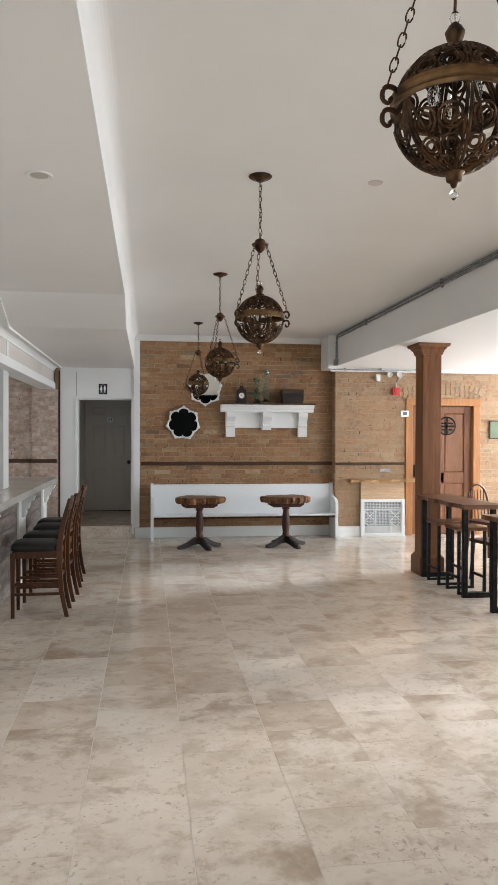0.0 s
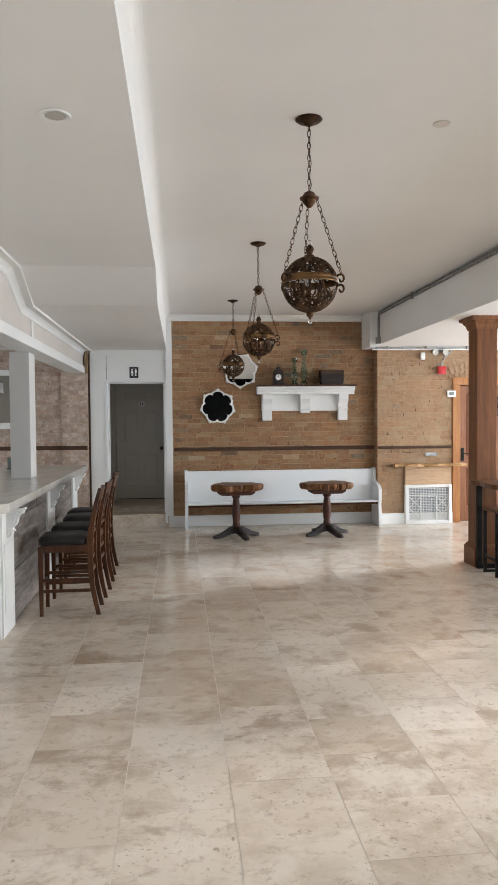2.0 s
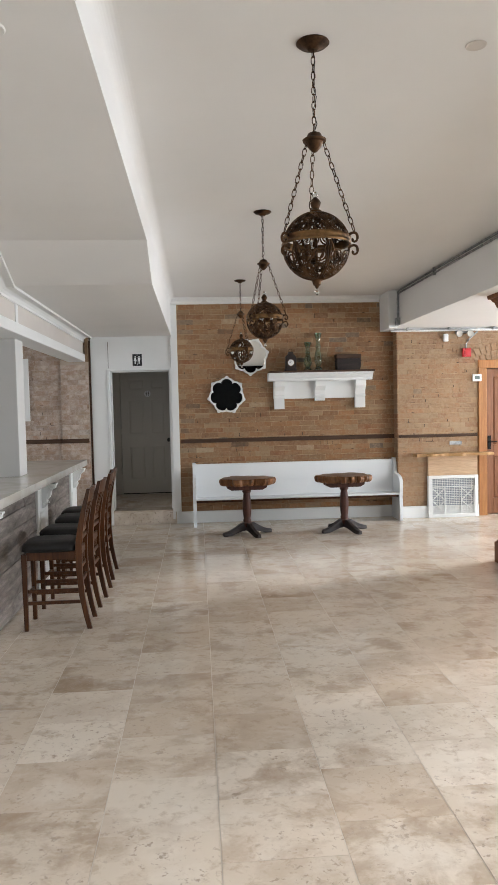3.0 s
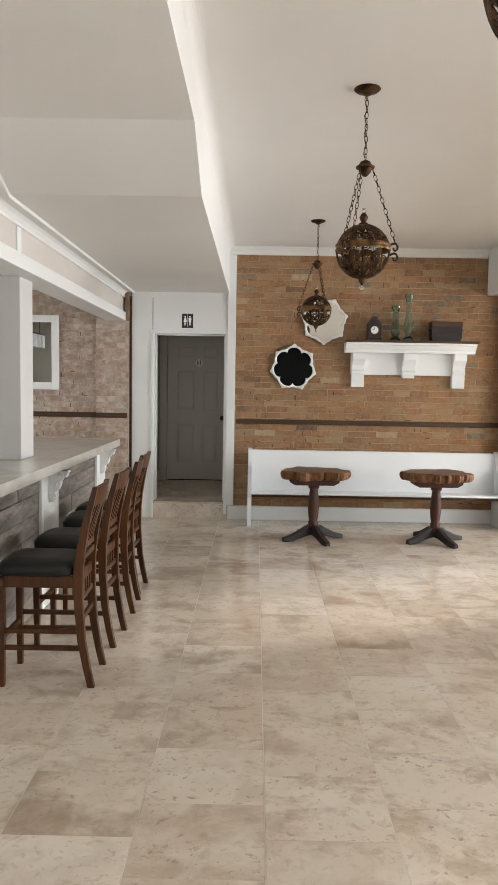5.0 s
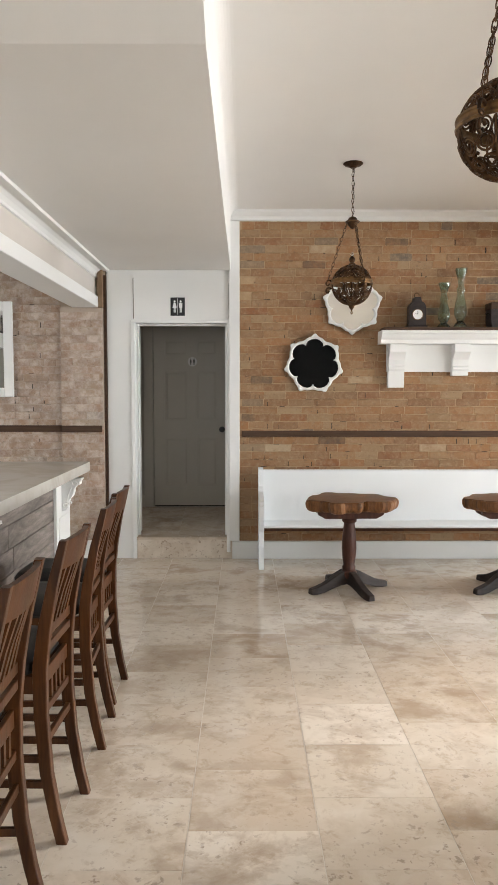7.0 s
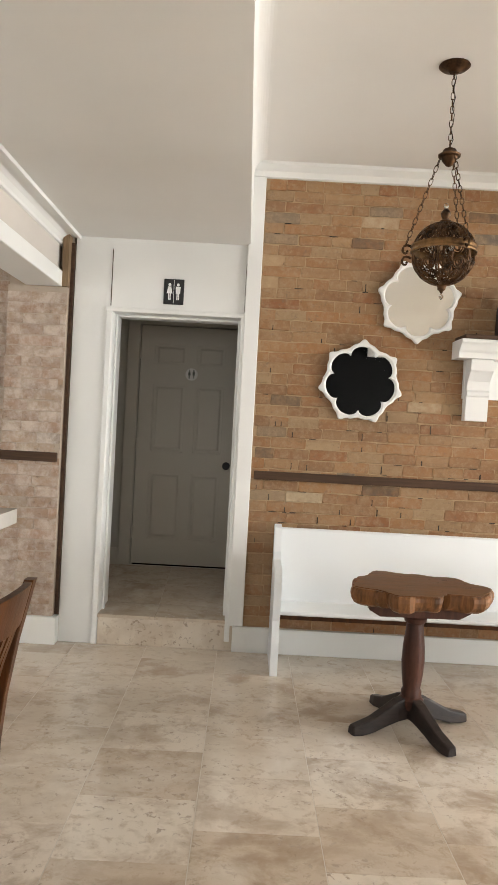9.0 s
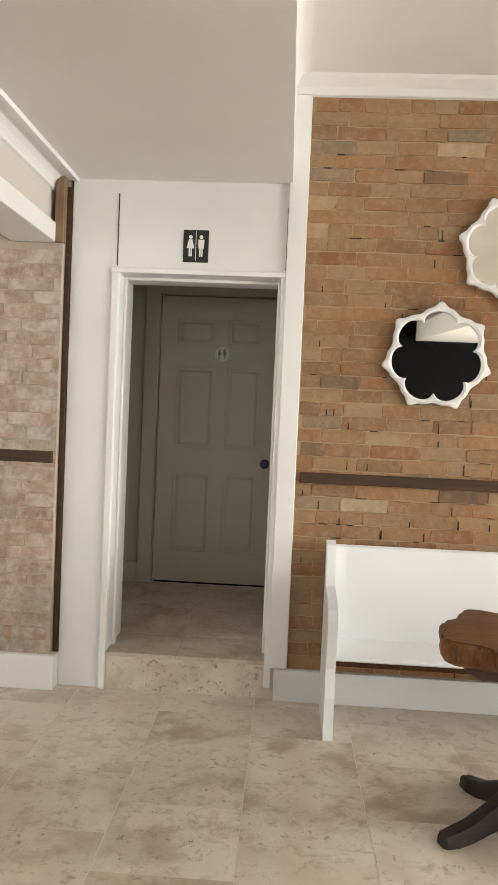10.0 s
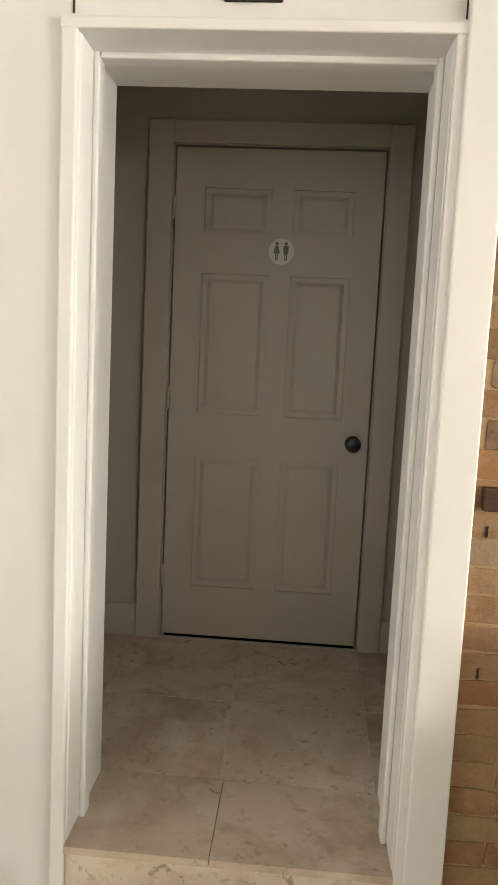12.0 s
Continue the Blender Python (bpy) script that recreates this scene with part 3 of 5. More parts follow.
def washroom_door():
    x0, x1, z0, z1, y = -0.955, -0.155, 0.318, 2.267, BACK - 0.004
    door = thing("door_2", x0, y, z0, "closed grey six-panel washroom door with black knob", "door")
    door["kind"] = "structure"
    w, h, lay = x1 - x0, z1 - z0, Shape()
    xs = [(0.0, 0.115), (0.115, 0.375), (0.375, 0.46), (0.46, 0.69), (0.69, w)]
    zs = [(0.0, 0.21), (0.21, 0.755), (0.755, 0.925), (0.925, 1.475), (1.475, 1.63), (1.63, 1.80), (1.80, h)]
    for a, b in (xs[0], xs[2], xs[4]):
        lay.box(a, b, 0, 0.04, 0, h)
    for a, b in (zs[0], zs[2], zs[4], zs[6]):
        lay.box(xs[0][1], xs[2][0], 0, 0.04, a, b).box(xs[2][1], xs[4][0], 0, 0.04, a, b)
    leaf = part("leaf", lay, GREY_DOOR, door)
    for a, b in (xs[1], xs[3]):
        for c, d in (zs[1], zs[3], zs[5]):
            pan = Shape().loft([[(a - 0.004, 0.03, c - 0.004), (b + 0.004, 0.03, c - 0.004), (b + 0.004, 0.03, d + 0.004), (a - 0.004, 0.03, d + 0.004)], [(a + 0.001, 0.009, c + 0.001), (b - 0.001, 0.009, c + 0.001), (b - 0.001, 0.009, d - 0.001), (a + 0.001, 0.009, d - 0.001)], [(a + 0.02, 0.010, c + 0.02), (b - 0.02, 0.010, c + 0.02), (b - 0.02, 0.010, d - 0.02), (a + 0.02, 0.010, d - 0.02)], [(a + 0.035, 0.004, c + 0.035), (b - 0.035, 0.004, c + 0.035), (b - 0.035, 0.004, d - 0.035), (a + 0.035, 0.004, d - 0.035)]])
            part("panel", pan, GREY_DOOR, leaf)
    part("knob", Shape().lathe([(0.031, 0.0), (0.031, -0.006), (0.012, -0.012), (0.012, -0.028), (0.027, -0.036), (0.031, -0.048), (0.024, -0.058), (0.0, -0.061)], w - 0.06, 0, 0.835, 20, "y"), BLACK_PLASTIC, leaf, "matt black round door knob")
    for z in (0.25, 0.98, 1.72):
        part("hinge", Shape().lathe([(0.007, -0.045), (0.007, 0.045)], -0.003, -0.005, z, 8), GREY_DOOR, leaf)
    disc = thing("washroom_disc", -0.535, BACK - 0.0062, 1.885, "small round white washroom sign on the grey door", "sign")
    part("plate", Shape().lathe([(0.05, 0), (0.05, -0.004)], 0, 0, 0, 28, "y"), SIGN_WHITE, disc)
    figures(disc, 0, -0.0042, 0, 0.074, LCD)
    trim = Shape().box(-0.108, -0.012, -0.02, 0, -0.02, h + 0.095).box(w + 0.012, w + 0.10, -0.02, 0, -0.02, h + 0.095).box(-0.012, w + 0.012, -0.02, 0, h + 0.012, h + 0.095)
    part("door_casing", trim, GREY_DOOR, door, "", 0.004)
    structure("baseboard_passage", Shape().box(-2.19, x0 - 0.11, BACK - 0.018, BACK - 0.001, 0.30, 0.435).box(x1 + 0.10, 0.89, BACK - 0.018, BACK - 0.001, 0.30, 0.435), GREY_DOOR, "grey painted baseboard in the passage", "baseboard", 0.003)


washroom_door()
sign = thing("washroom_sign", -0.585, NORTH - 0.001, 2.34, "black square washroom sign with two white figures", "sign")
part("plate", Shape().box(-0.066, 0.066, -0.006, 0, -0.083, 0.083), BLACK_PLASTIC, sign, "", 0.004)
part("divider", Shape().box(-0.0015, 0.0015, -0.0072, -0.0055, -0.075, 0.075), SIGN_WHITE, sign)
figures(sign, 0, -0.0062, 0, 0.115, SIGN_WHITE)

# ---- the bar ----
BAR_S, BAR_N, FRONT, TOP = 5.98, 10.02, -1.25, 1.04


def scroll_corbel(parent, m):
    """A carved S-scroll bracket; its back at x = 0, reaching out along +x, its top at z = 0."""
    ob = new("corbel", None)
    prof = [(0, 0), (0.125, 0), (0.132, -0.02), (0.125, -0.045), (0.10, -0.058), (0.085, -0.075), (0.083, -0.10), (0.072, -0.13), (0.05, -0.15), (0.042, -0.175), (0.044, -0.20), (0.03, -0.222), (0.0, -0.23)]
    s = Shape().prism([(a, b) for a, b in prof], -0.032, 0.032, "y")
    for y in (-0.032, 0.032):
        for cx, cz, r, turns in ((0.095, -0.034, 0.030, 1.5), (0.028, -0.186, 0.026, 1.5)):
            s.tube([(cx + r * (1 - k / 26) * math.cos(k * turns * 2 * math.pi / 22), y, cz + r * (1 - k / 26) * math.sin(k * turns * 2 * math.pi / 22)) for k in range(22)], 0.006, 6)
        s.tube([(0.07 - 0.03 * math.sin(k / 9 * 1.5), y, -0.06 - 0.10 * k / 9) for k in range(10)], 0.006, 6)
    s.box(-0.004, 0.14, -0.038, 0.038, -0.014, 0.0)
    data = s.mesh("corbel", WHITE)
    bpy.data.objects.remove(ob)
    ob = new("corbel", data)
    ob.matrix_basis, ob.parent = m, parent
    ob["label"] = "white carved scroll bracket"
    return ob


def bar():
    ob = thing("bar", FRONT, BAR_S, 0, "long bar with grey boards and white pilasters", "bar")
    n = BAR_N - BAR_S
    part("end_panel", Shape().box(-1.05, 0.0, 0.0, 0.05, 0, 0.965), WHITE, ob, "white painted end panel", 0.004)
    part("carcass", Shape().box(-0.06, -0.035, 0.055, n, 0, 0.965), BLACK_WALL, ob)
    part("far_end_panel", Shape().box(-1.05, -0.03, n - 0.03, n, 0, 0.965), WHITE, ob, "white painted end panel")
    rnd = random.Random(4)
    for i in range(7):
        y = 0.05
        while y < n - 0.05:
            length = min(rnd.uniform(0.7, 1.6), n - 0.03 - y)
            o = part("board", Shape().box(-0.035, -0.012 + rnd.uniform(-0.003, 0.003), 0.001, length - 0.002, 0.002, 0.134), BOARD_WOOD, ob)
            o.location = (0, y, 0.012 + i * 0.1365)
            y += length
    for y0, y1 in ((0.052, 0.42), (1.90, 2.32), (3.62, 3.98)):
        p = part("pilaster", Shape().box(-0.012, 0.012, y0, y1, 0.0, 0.965).box(0.012, 0.018, y0 + 0.05, y1 - 0.05, 0.18, 0.70), WHITE, ob, "white painted pilaster", 0.004)
        scroll_corbel(p, pose(0.012, (y0 + y1) / 2 - 0.02, 0.963))
    scroll_corbel(ob, pose(-0.16, 0.0, 0.963, 0, 0, -90))
    scroll_corbel(ob, pose(-0.78, 0.0, 0.963, 0, 0, -90))


bar()
counter = Shape().prism([(-2.30, 5.62), (-1.30, 5.62), (-1.13, 5.80), (-1.125, 10.14), (-2.30, 10.14)], TOP - 0.068, TOP, "z")
tagged(part("bar_counter", counter, COUNTER, None, "", 0.012), "thick cream stone counter on the bar", "counter")

terminal = thing("bar_terminal", -1.98, 9.6, TOP, "small grey terminal on the bar counter", "terminal")
part("foot", Shape().box(-0.045, 0.045, -0.05, 0.05, 0, 0.012), BLACK_PLASTIC, terminal, "", 0.003)
part("screen", Shape().prism([(-0.02, 0.012), (0.035, 0.012), (0.0, 0.14), (-0.03, 0.14)], -0.04, 0.04, "x"), LCD, terminal, "", 0.004)

spot = thing("bar_spotlight", -2.06, 9.5, 2.58, "round white spotlight under the bar ceiling", "spotlight")
part("stem", Shape().tube([(0, 0.05, 0.0), (0, 0.05, LOW_FAR - 2.58)], 0.012, 10), GREYED_WHITE, spot)
part("head", Shape().lathe([(0.03, 0.10), (0.06, 0.08), (0.088, 0.02), (0.093, 0.0), (0.085, -0.004), (0.0, -0.012)], sides=28, axis="y"), GREYED_WHITE, spot, "round matt spotlight head")

mir = thing("bar_mirror", -2.455, NORTH - 0.02, 1.945, "rectangular mirror in a white painted wooden frame", "mirror")
w, h = 0.365, 0.435
part("frame", Shape().box(-w, -w + 0.085, -0.035, 0, -h, h).box(w - 0.085, w, -0.035, 0, -h, h).box(-w + 0.085, w - 0.085, -0.035, 0, -h, -h + 0.085).box(-w + 0.085, w - 0.085, -0.035, 0, h - 0.085, h), WHITE, mir, "", 0.008)
part("glass", Shape().box(-w + 0.07, w - 0.07, -0.015, -0.004, -h + 0.07, h - 0.07), MIRROR, mir)


def bar_pendant():
    ob = thing("bar_pendant", -3.5, 7.8, 2.25, "hanging bar light of glass boxes on chains", "pendant lamp")
    part("rail", Shape().box(-0.05, 0.05, -0.45, 0.45, 0.15, 0.17), IRON, ob)
    for y in (-0.34, -0.115, 0.115, 0.34):
        part("shade", Shape().box(-0.055, 0.055, y - 0.075, y + 0.075, -0.06, 0.148), GLASS_BULB, ob, "ribbed glass box shade")
    for y in (-0.3, 0.3):
        part("rod", Shape().tube([(0, y, 0.17), (0, y, LOW_FAR - 2.25)], 0.005), IRON, ob)


bar_pendant()


# ---- bar stools ----
def bar_stool():
    ob = thing("bar_stool", 0, 0, 0, "cherry-stained bar stool with black leather seat at the bar", "bar stool", "stools along the bar")

    def back_leg(y):
        rings = []
        for z, x, d in ((0.0, 0.245, 0.036), (0.10, 0.222, 0.038), (0.25, 0.195, 0.042), (0.45, 0.180, 0.046), (0.62, 0.180, 0.050), (0.75, 0.196, 0.044), (0.90, 0.226, 0.036), (1.06, 0.268, 0.026)):
            rings.append([(x - d / 2, y - 0.017, z), (x + d / 2, y - 0.017, z), (x + d / 2, y + 0.017, z), (x - d / 2, y + 0.017, z)])
        return Shape().loft(rings)

    for y in (-0.155, 0.155):
        part("back_leg", back_leg(y), STOOL_WOOD, ob, "", 0.004)
        leg = [[(-0.222 - a, y - a, z), (-0.222 + a, y - a, z), (-0.222 + a, y + a, z), (-0.222 - a, y + a, z)] for z, a in ((0.0, 0.015), (0.58, 0.021))]
        part("front_leg", Shape().loft(leg), STOOL_WOOD, ob, "", 0.004)
        part("seat_rail", Shape().box(-0.205, 0.165, y - 0.012, y + 0.012, 0.53, 0.592), STOOL_WOOD, ob, "", 0.003)
        for z in (0.195, 0.285):
            part("stretcher", Shape().box(-0.21, 0.19, y - 0.009, y + 0.009, z, z + 0.026), STOOL_WOOD, ob, "", 0.003)
    for x, z in ((-0.222, 0.24), (0.187, 0.34), (-0.222, 0.53), (0.178, 0.545)):
        part("stretcher", Shape().box(x - 0.009, x + 0.009, -0.15, 0.15, z, z + (0.03 if z < 0.5 else 0.055)), STOOL_WOOD, ob, "", 0.003)
    bowed = []
    for u in (-1, -0.6, -0.2, 0.2, 0.6, 1):
        bow = 0.020 * (1 - u * u)
        bowed.append([(0.235 + bow, u * 0.14, 0.955), (0.255 + bow, u * 0.14, 0.955), (0.278 + bow, u * 0.14, 1.055 + 0.008 * (1 - u * u)), (0.258 + bow, u * 0.14, 1.055 + 0.008 * (1 - u * u))])
    part("top_rail", Shape().loft(bowed, True), STOOL_WOOD, ob)
    for z, hh in ((0.715, 0.035), (0.665, 0.03), (0.445, 0.03)):
        x = 0.19 if z > 0.6 else 0.18
        part("back_rail", Shape().box(x - 0.009, x + 0.011, -0.14, 0.14, z, z + hh), STOOL_WOOD, ob, "", 0.003)
    for i in range(5):
        y = -0.096 + i * 0.048
        bow = 0.018 * (1 - (y / 0.14) ** 2)
        part("slat", Shape().loft([[(xx - 0.005, y - 0.011, z), (xx + 0.005, y - 0.011, z), (xx + 0.005, y + 0.011, z), (xx - 0.005, y + 0.011, z)] for z, xx in ((0.748, 0.196), (0.85, 0.216 + bow * 0.5), (0.957, 0.244 + bow))]), STOOL_WOOD, ob)
        part("slat", Shape().box(0.175, 0.186, y - 0.010, y + 0.010, 0.474, 0.546), STOOL_WOOD, ob)
    rings = []
    for z, inset in ((0.592, 0.012), (0.602, 0.002), (0.635, 0.0), (0.655, 0.014), (0.667, 0.045), (0.672, 0.10)):
        pts = []
        for k in range(28):
            a = 2 * math.pi * k / 28
            c, s = math.cos(a), math.sin(a)
            sx = math.copysign(abs(c) ** 0.35, c) * (0.205 - inset)
            sy = math.copysign(abs(s) ** 0.35, s) * (0.190 - inset)
            pts.append((-0.045 + sx, sy, z))
        rings.append(pts)
    cushion = part("seat", Shape().loft(rings, True), LEATHER, ob, "padded black leather seat")
    part("piping", Shape().tube([rings[1][k] for k in range(28)], 0.0035, 5, True), LEATHER, cushion)
    return ob


stool = bar_stool()
stool.matrix_basis = pose(-0.855, 6.78, 0, 0, 0, 1.0)
for x, y, turn in ((-0.845, 7.365, -2.0), (-0.85, 8.0, 2.5), (-0.875, 8.47, -1.5)):
    copy_thing(stool, pose(x, y, 0, 0, 0, turn))

# ---- white pew ----
def pew():
    ob = thing("pew", 0.155, 10.99, 0, "long white painted wooden pew against the brick", "pew")
    length = 2.93
    end = [(0.0, 0.0), (0.41, 0.0), (0.41, 0.86), (0.375, 0.868), (0.335, 0.85), (0.318, 0.80), (0.30, 0.70), (0.27, 0.655), (0.10, 0.63), (0.03, 0.60), (0.0, 0.565), (0.0, 0.40), (0.02, 0.33), (0.0, 0.20)]
    for x in (0.0, length - 0.045):
        o = part("end_panel", Shape().prism(end, 0, 0.045, "x"), PEW_WHITE, ob, "", 0.006)
        o.location = (x, 0, 0)
    part("seat", Shape().prism([(0.015, 0.375), (0.03, 0.365), (0.37, 0.352), (0.37, 0.378), (0.03, 0.393), (0.018, 0.389)], 0.045, length - 0.045, "x"), PEW_WHITE, ob)
    part("backrest", Shape().prism([(0.335, 0.374), (0.36, 0.374), (0.402, 0.835), (0.395, 0.845), (0.380, 0.835)], 0.045, length - 0.045, "x"), PEW_WHITE, ob)
    part("front_rail", Shape().box(0.045, length - 0.045, 0.05, 0.07, 0.335, 0.362), STOOL_WOOD, ob, "dark wooden rail under the seat")


pew()

# ---- live-edge pedestal tables ----
def pedestal_table(x, y, turn, seed):
    ob = thing("pedestal_table", x, y, 0, "live-edge wooden table on dark turned pedestal before the pew", "table", "tables before the pew", turn)
    rnd = random.Random(seed)
    n, outline = 84, []
    for i in range(n):
        a = 2 * math.pi * i / n
        base = 1.0 / math.sqrt((math.cos(a) / 0.340) ** 2 + (math.sin(a) / 0.272) ** 2)
        wob = 0.024 * math.sin(3 * a + seed) + 0.020 * math.sin(5 * a + 2 * seed) + 0.018 * math.sin(9 * a + seed) + rnd.uniform(-0.006, 0.006)
        outline.append((a, base + wob))
    gouge = []
    while len(gouge) < n:
        gouge += [rnd.choice((-3.0, -1.6, 0.2, 0.9, 1.2))] * rnd.choice((1, 2, 2, 3))
    rings = []
    for z, d in ((0.645, -0.034), (0.656, -0.014), (0.674, -0.002), (0.699, 0.004), (0.718, 0.002), (0.730, -0.006)):
        rings.append([((r + d + 0.011 * gouge[i]) * math.cos(a), (r + d + 0.011 * gouge[i]) * math.sin(a), z) for i, (a, r) in enumerate(outline)])
    edge = part("bark_edge", Shape().loft(rings), LIVE_EDGE, ob, "gouged bark edge with dark hollows")
    part("tabletop", Shape().prism([((r - 0.006) * math.cos(a), (r - 0.006) * math.sin(a)) for a, r in outline], 0.7302, 0.735), LIVE_TOP, ob, "polished slab top", 0.002)
    for y0 in (-0.075, 0.03):
        part("bearer", Shape().prism([(-0.26, 0.6445), (-0.255, 0.61), (-0.20, 0.58), (0.20, 0.58), (0.255, 0.61), (0.26, 0.6445)], y0, y0 + 0.045, "y"), DARK_WOOD, ob, "", 0.006)
    part("column", Shape().lathe([(0.052, 0.10), (0.062, 0.125), (0.064, 0.15), (0.050, 0.165), (0.052, 0.19), (0.044, 0.205), (0.053, 0.27), (0.058, 0.34), (0.055, 0.42), (0.046, 0.50), (0.042, 0.535), (0.056, 0.548), (0.058, 0.565), (0.046, 0.578), (0.06, 0.60), (0.066, 0.6445)], sides=28), DARK_WOOD, ob)
    for k in range(4):
        leg = Shape()
        prof = [(0.03, 0.055, 0.165, 0.034), (0.09, 0.050, 0.150, 0.036), (0.16, 0.030, 0.112, 0.034), (0.23, 0.008, 0.075, 0.034), (0.29, 0.0, 0.056, 0.036), (0.335, 0.0, 0.046, 0.030), (0.345, 0.004, 0.038, 0.022)]
        leg.loft([[(r, -w, a), (r, w, a), (r, w * 0.8, b), (r, -w * 0.8, b)] for r, a, b, w in prof])
        o = part("leg", leg, BLACK_WOOD, ob, "", 0.008)
        o.rotation_euler = (0, 0, radians(20 + 90 * k))
    return ob


pedestal_table(0.85, 10.36, 2, 2)
pedestal_table(2.12, 10.36, 4, 5)

# ---- mantel shelf and what stands on it ----
def mantel():
    x0, x1, yb = 1.255, 2.745, NORTH - 0.014
    ob = thing("mantel_shelf", (x0 + x1) / 2, yb, 2.0, "white wall shelf on three brackets with dark plank", "shelf")
    w = (x1 - x0) / 2
    part("plank", Shape().box(-w + 0.015, w + 0.02, -0.235, 0, 0.112, 0.137), RAIL_WOOD, ob, "dark stained plank", 0.004)
    prof = [(0.0, 0.11), (-0.225, 0.11), (-0.225, 0.088), (-0.205, 0.075), (-0.185, 0.045), (-0.165, 0.030), (-0.16, -0.005), (0.0, -0.005)]
    part("crown", Shape().prism(prof, -w, w, "x"), WHITE, ob, "", 0.003)
    part("back_board", Shape().box(-w + 0.08, w - 0.08, -0.03, 0, -0.255, -0.006), WHITE, ob)
    for cx, deep in ((-w + 0.16, 0.40), (0.0, 0.29), (w - 0.16, 0.40)):
        pr = [(0, -0.006), (-0.145, -0.006), (-0.145, -0.08), (-0.12, -0.105), (-0.085, -0.145), (-0.075, -0.20), (-0.09, -0.215), (-0.09, -0.235), (-0.075, -0.245), (-0.072, -deep), (0, -deep)]
        o = part("bracket", Shape().prism(pr, -0.072, 0.072, "x"), WHITE, ob, "", 0.004)
        o.location = (cx, 0, 0)


mantel()
SHELF = 2.1372
clock = thing("mantel_clock", 1.578, 11.31, SHELF, "small black mantel clock with a white dial", "clock")
part("case", Shape().prism([(-0.078, 0.02), (0.078, 0.02), (0.075, 0.19), (0.062, 0.215), (0.035, 0.235), (0.028, 0.27), (-0.028, 0.27), (-0.035, 0.235), (-0.062, 0.215), (-0.075, 0.19)], -0.045, 0.045, "y"), BLACK_WOOD, clock, "", 0.004)
part("plinth", Shape().box(-0.09, 0.09, -0.055, 0.055, 0, 0.02), BLACK_WOOD, clock, "", 0.004)
dial = part("dial", Shape().lathe([(0.046, 0), (0.046, -0.004)], 0, -0.045, 0.115, 28, "y"), SIGN_WHITE, clock, "white clock dial")
part("bezel", Shape().tube([(0.047 * math.cos(k * 0.2618), -0.048, 0.115 + 0.047 * math.sin(k * 0.2618)) for k in range(24)], 0.004, 6, True), BRASS, clock)
part("hand", Shape().box(-0.002, 0.002, -0.0515, -0.0495, 0.115, 0.15).box(-0.025, 0.0, -0.0515, -0.0495, 0.118, 0.122), BLACK_PLASTIC, dial)
part("carrying_ring", Shape().tube([(0.022 * math.cos(k * 0.4189), 0, 0.288 + 0.022 * math.sin(k * 0.4189)) for k in range(15)], 0.004, 6, True), BRASS, clock)


def glass_holder(x, y, h, lab):
    prof = [(0.055, 0), (0.058, 0.03), (0.046, 0.07), (0.028, 0.11), (0.036, 0.15), (0.052, 0.21), (0.055, 0.29), (0.048, 0.41), (0.035, 0.51), (0.028, 0.59), (0.037, 0.62), (0.037, 0.66), (0.027, 0.70), (0.028, 0.80), (0.037, 0.87), (0.050, 0.94), (0.052, 1.0), (0.044, 1.0), (0.032, 0.90), (0.018, 0.86)]
    ob = part("glass_candle_holder", Shape().lathe([(r, z * h) for r, z in prof], sides=20), GREEN_GLASS)
    ob.location = (x, y, SHELF)
    return tagged(ob, lab, "candle holder", "green glass on the shelf")


glass_holder(1.825, 11.31, 0.40, "shorter green glass candle holder on the shelf")
glass_holder(1.975, 11.31, 0.53, "taller green glass candle holder on the shelf")
chest = thing("wooden_box", 2.40, 11.31, SHELF, "dark brown wooden box with handles on the shelf", "box")
part("body", Shape().prism([(-0.155, 0), (0.155, 0), (0.17, 0.04), (0.172, 0.16), (-0.172, 0.16), (-0.17, 0.04)], -0.075, 0.075, "y"), BLACK_WOOD, chest, "", 0.006)
part("lid", Shape().box(-0.178, 0.178, -0.08, 0.08, 0.162, 0.222), RAIL_WOOD, chest, "", 0.008)
for sx in (-1, 1):
    part("handle", Shape().tube([(sx * 0.17, -0.03, 0.12), (sx * 0.19, -0.025, 0.13), (sx * 0.19, 0.025, 0.13), (sx * 0.17, 0.03, 0.12)], 0.005), IRON, chest)

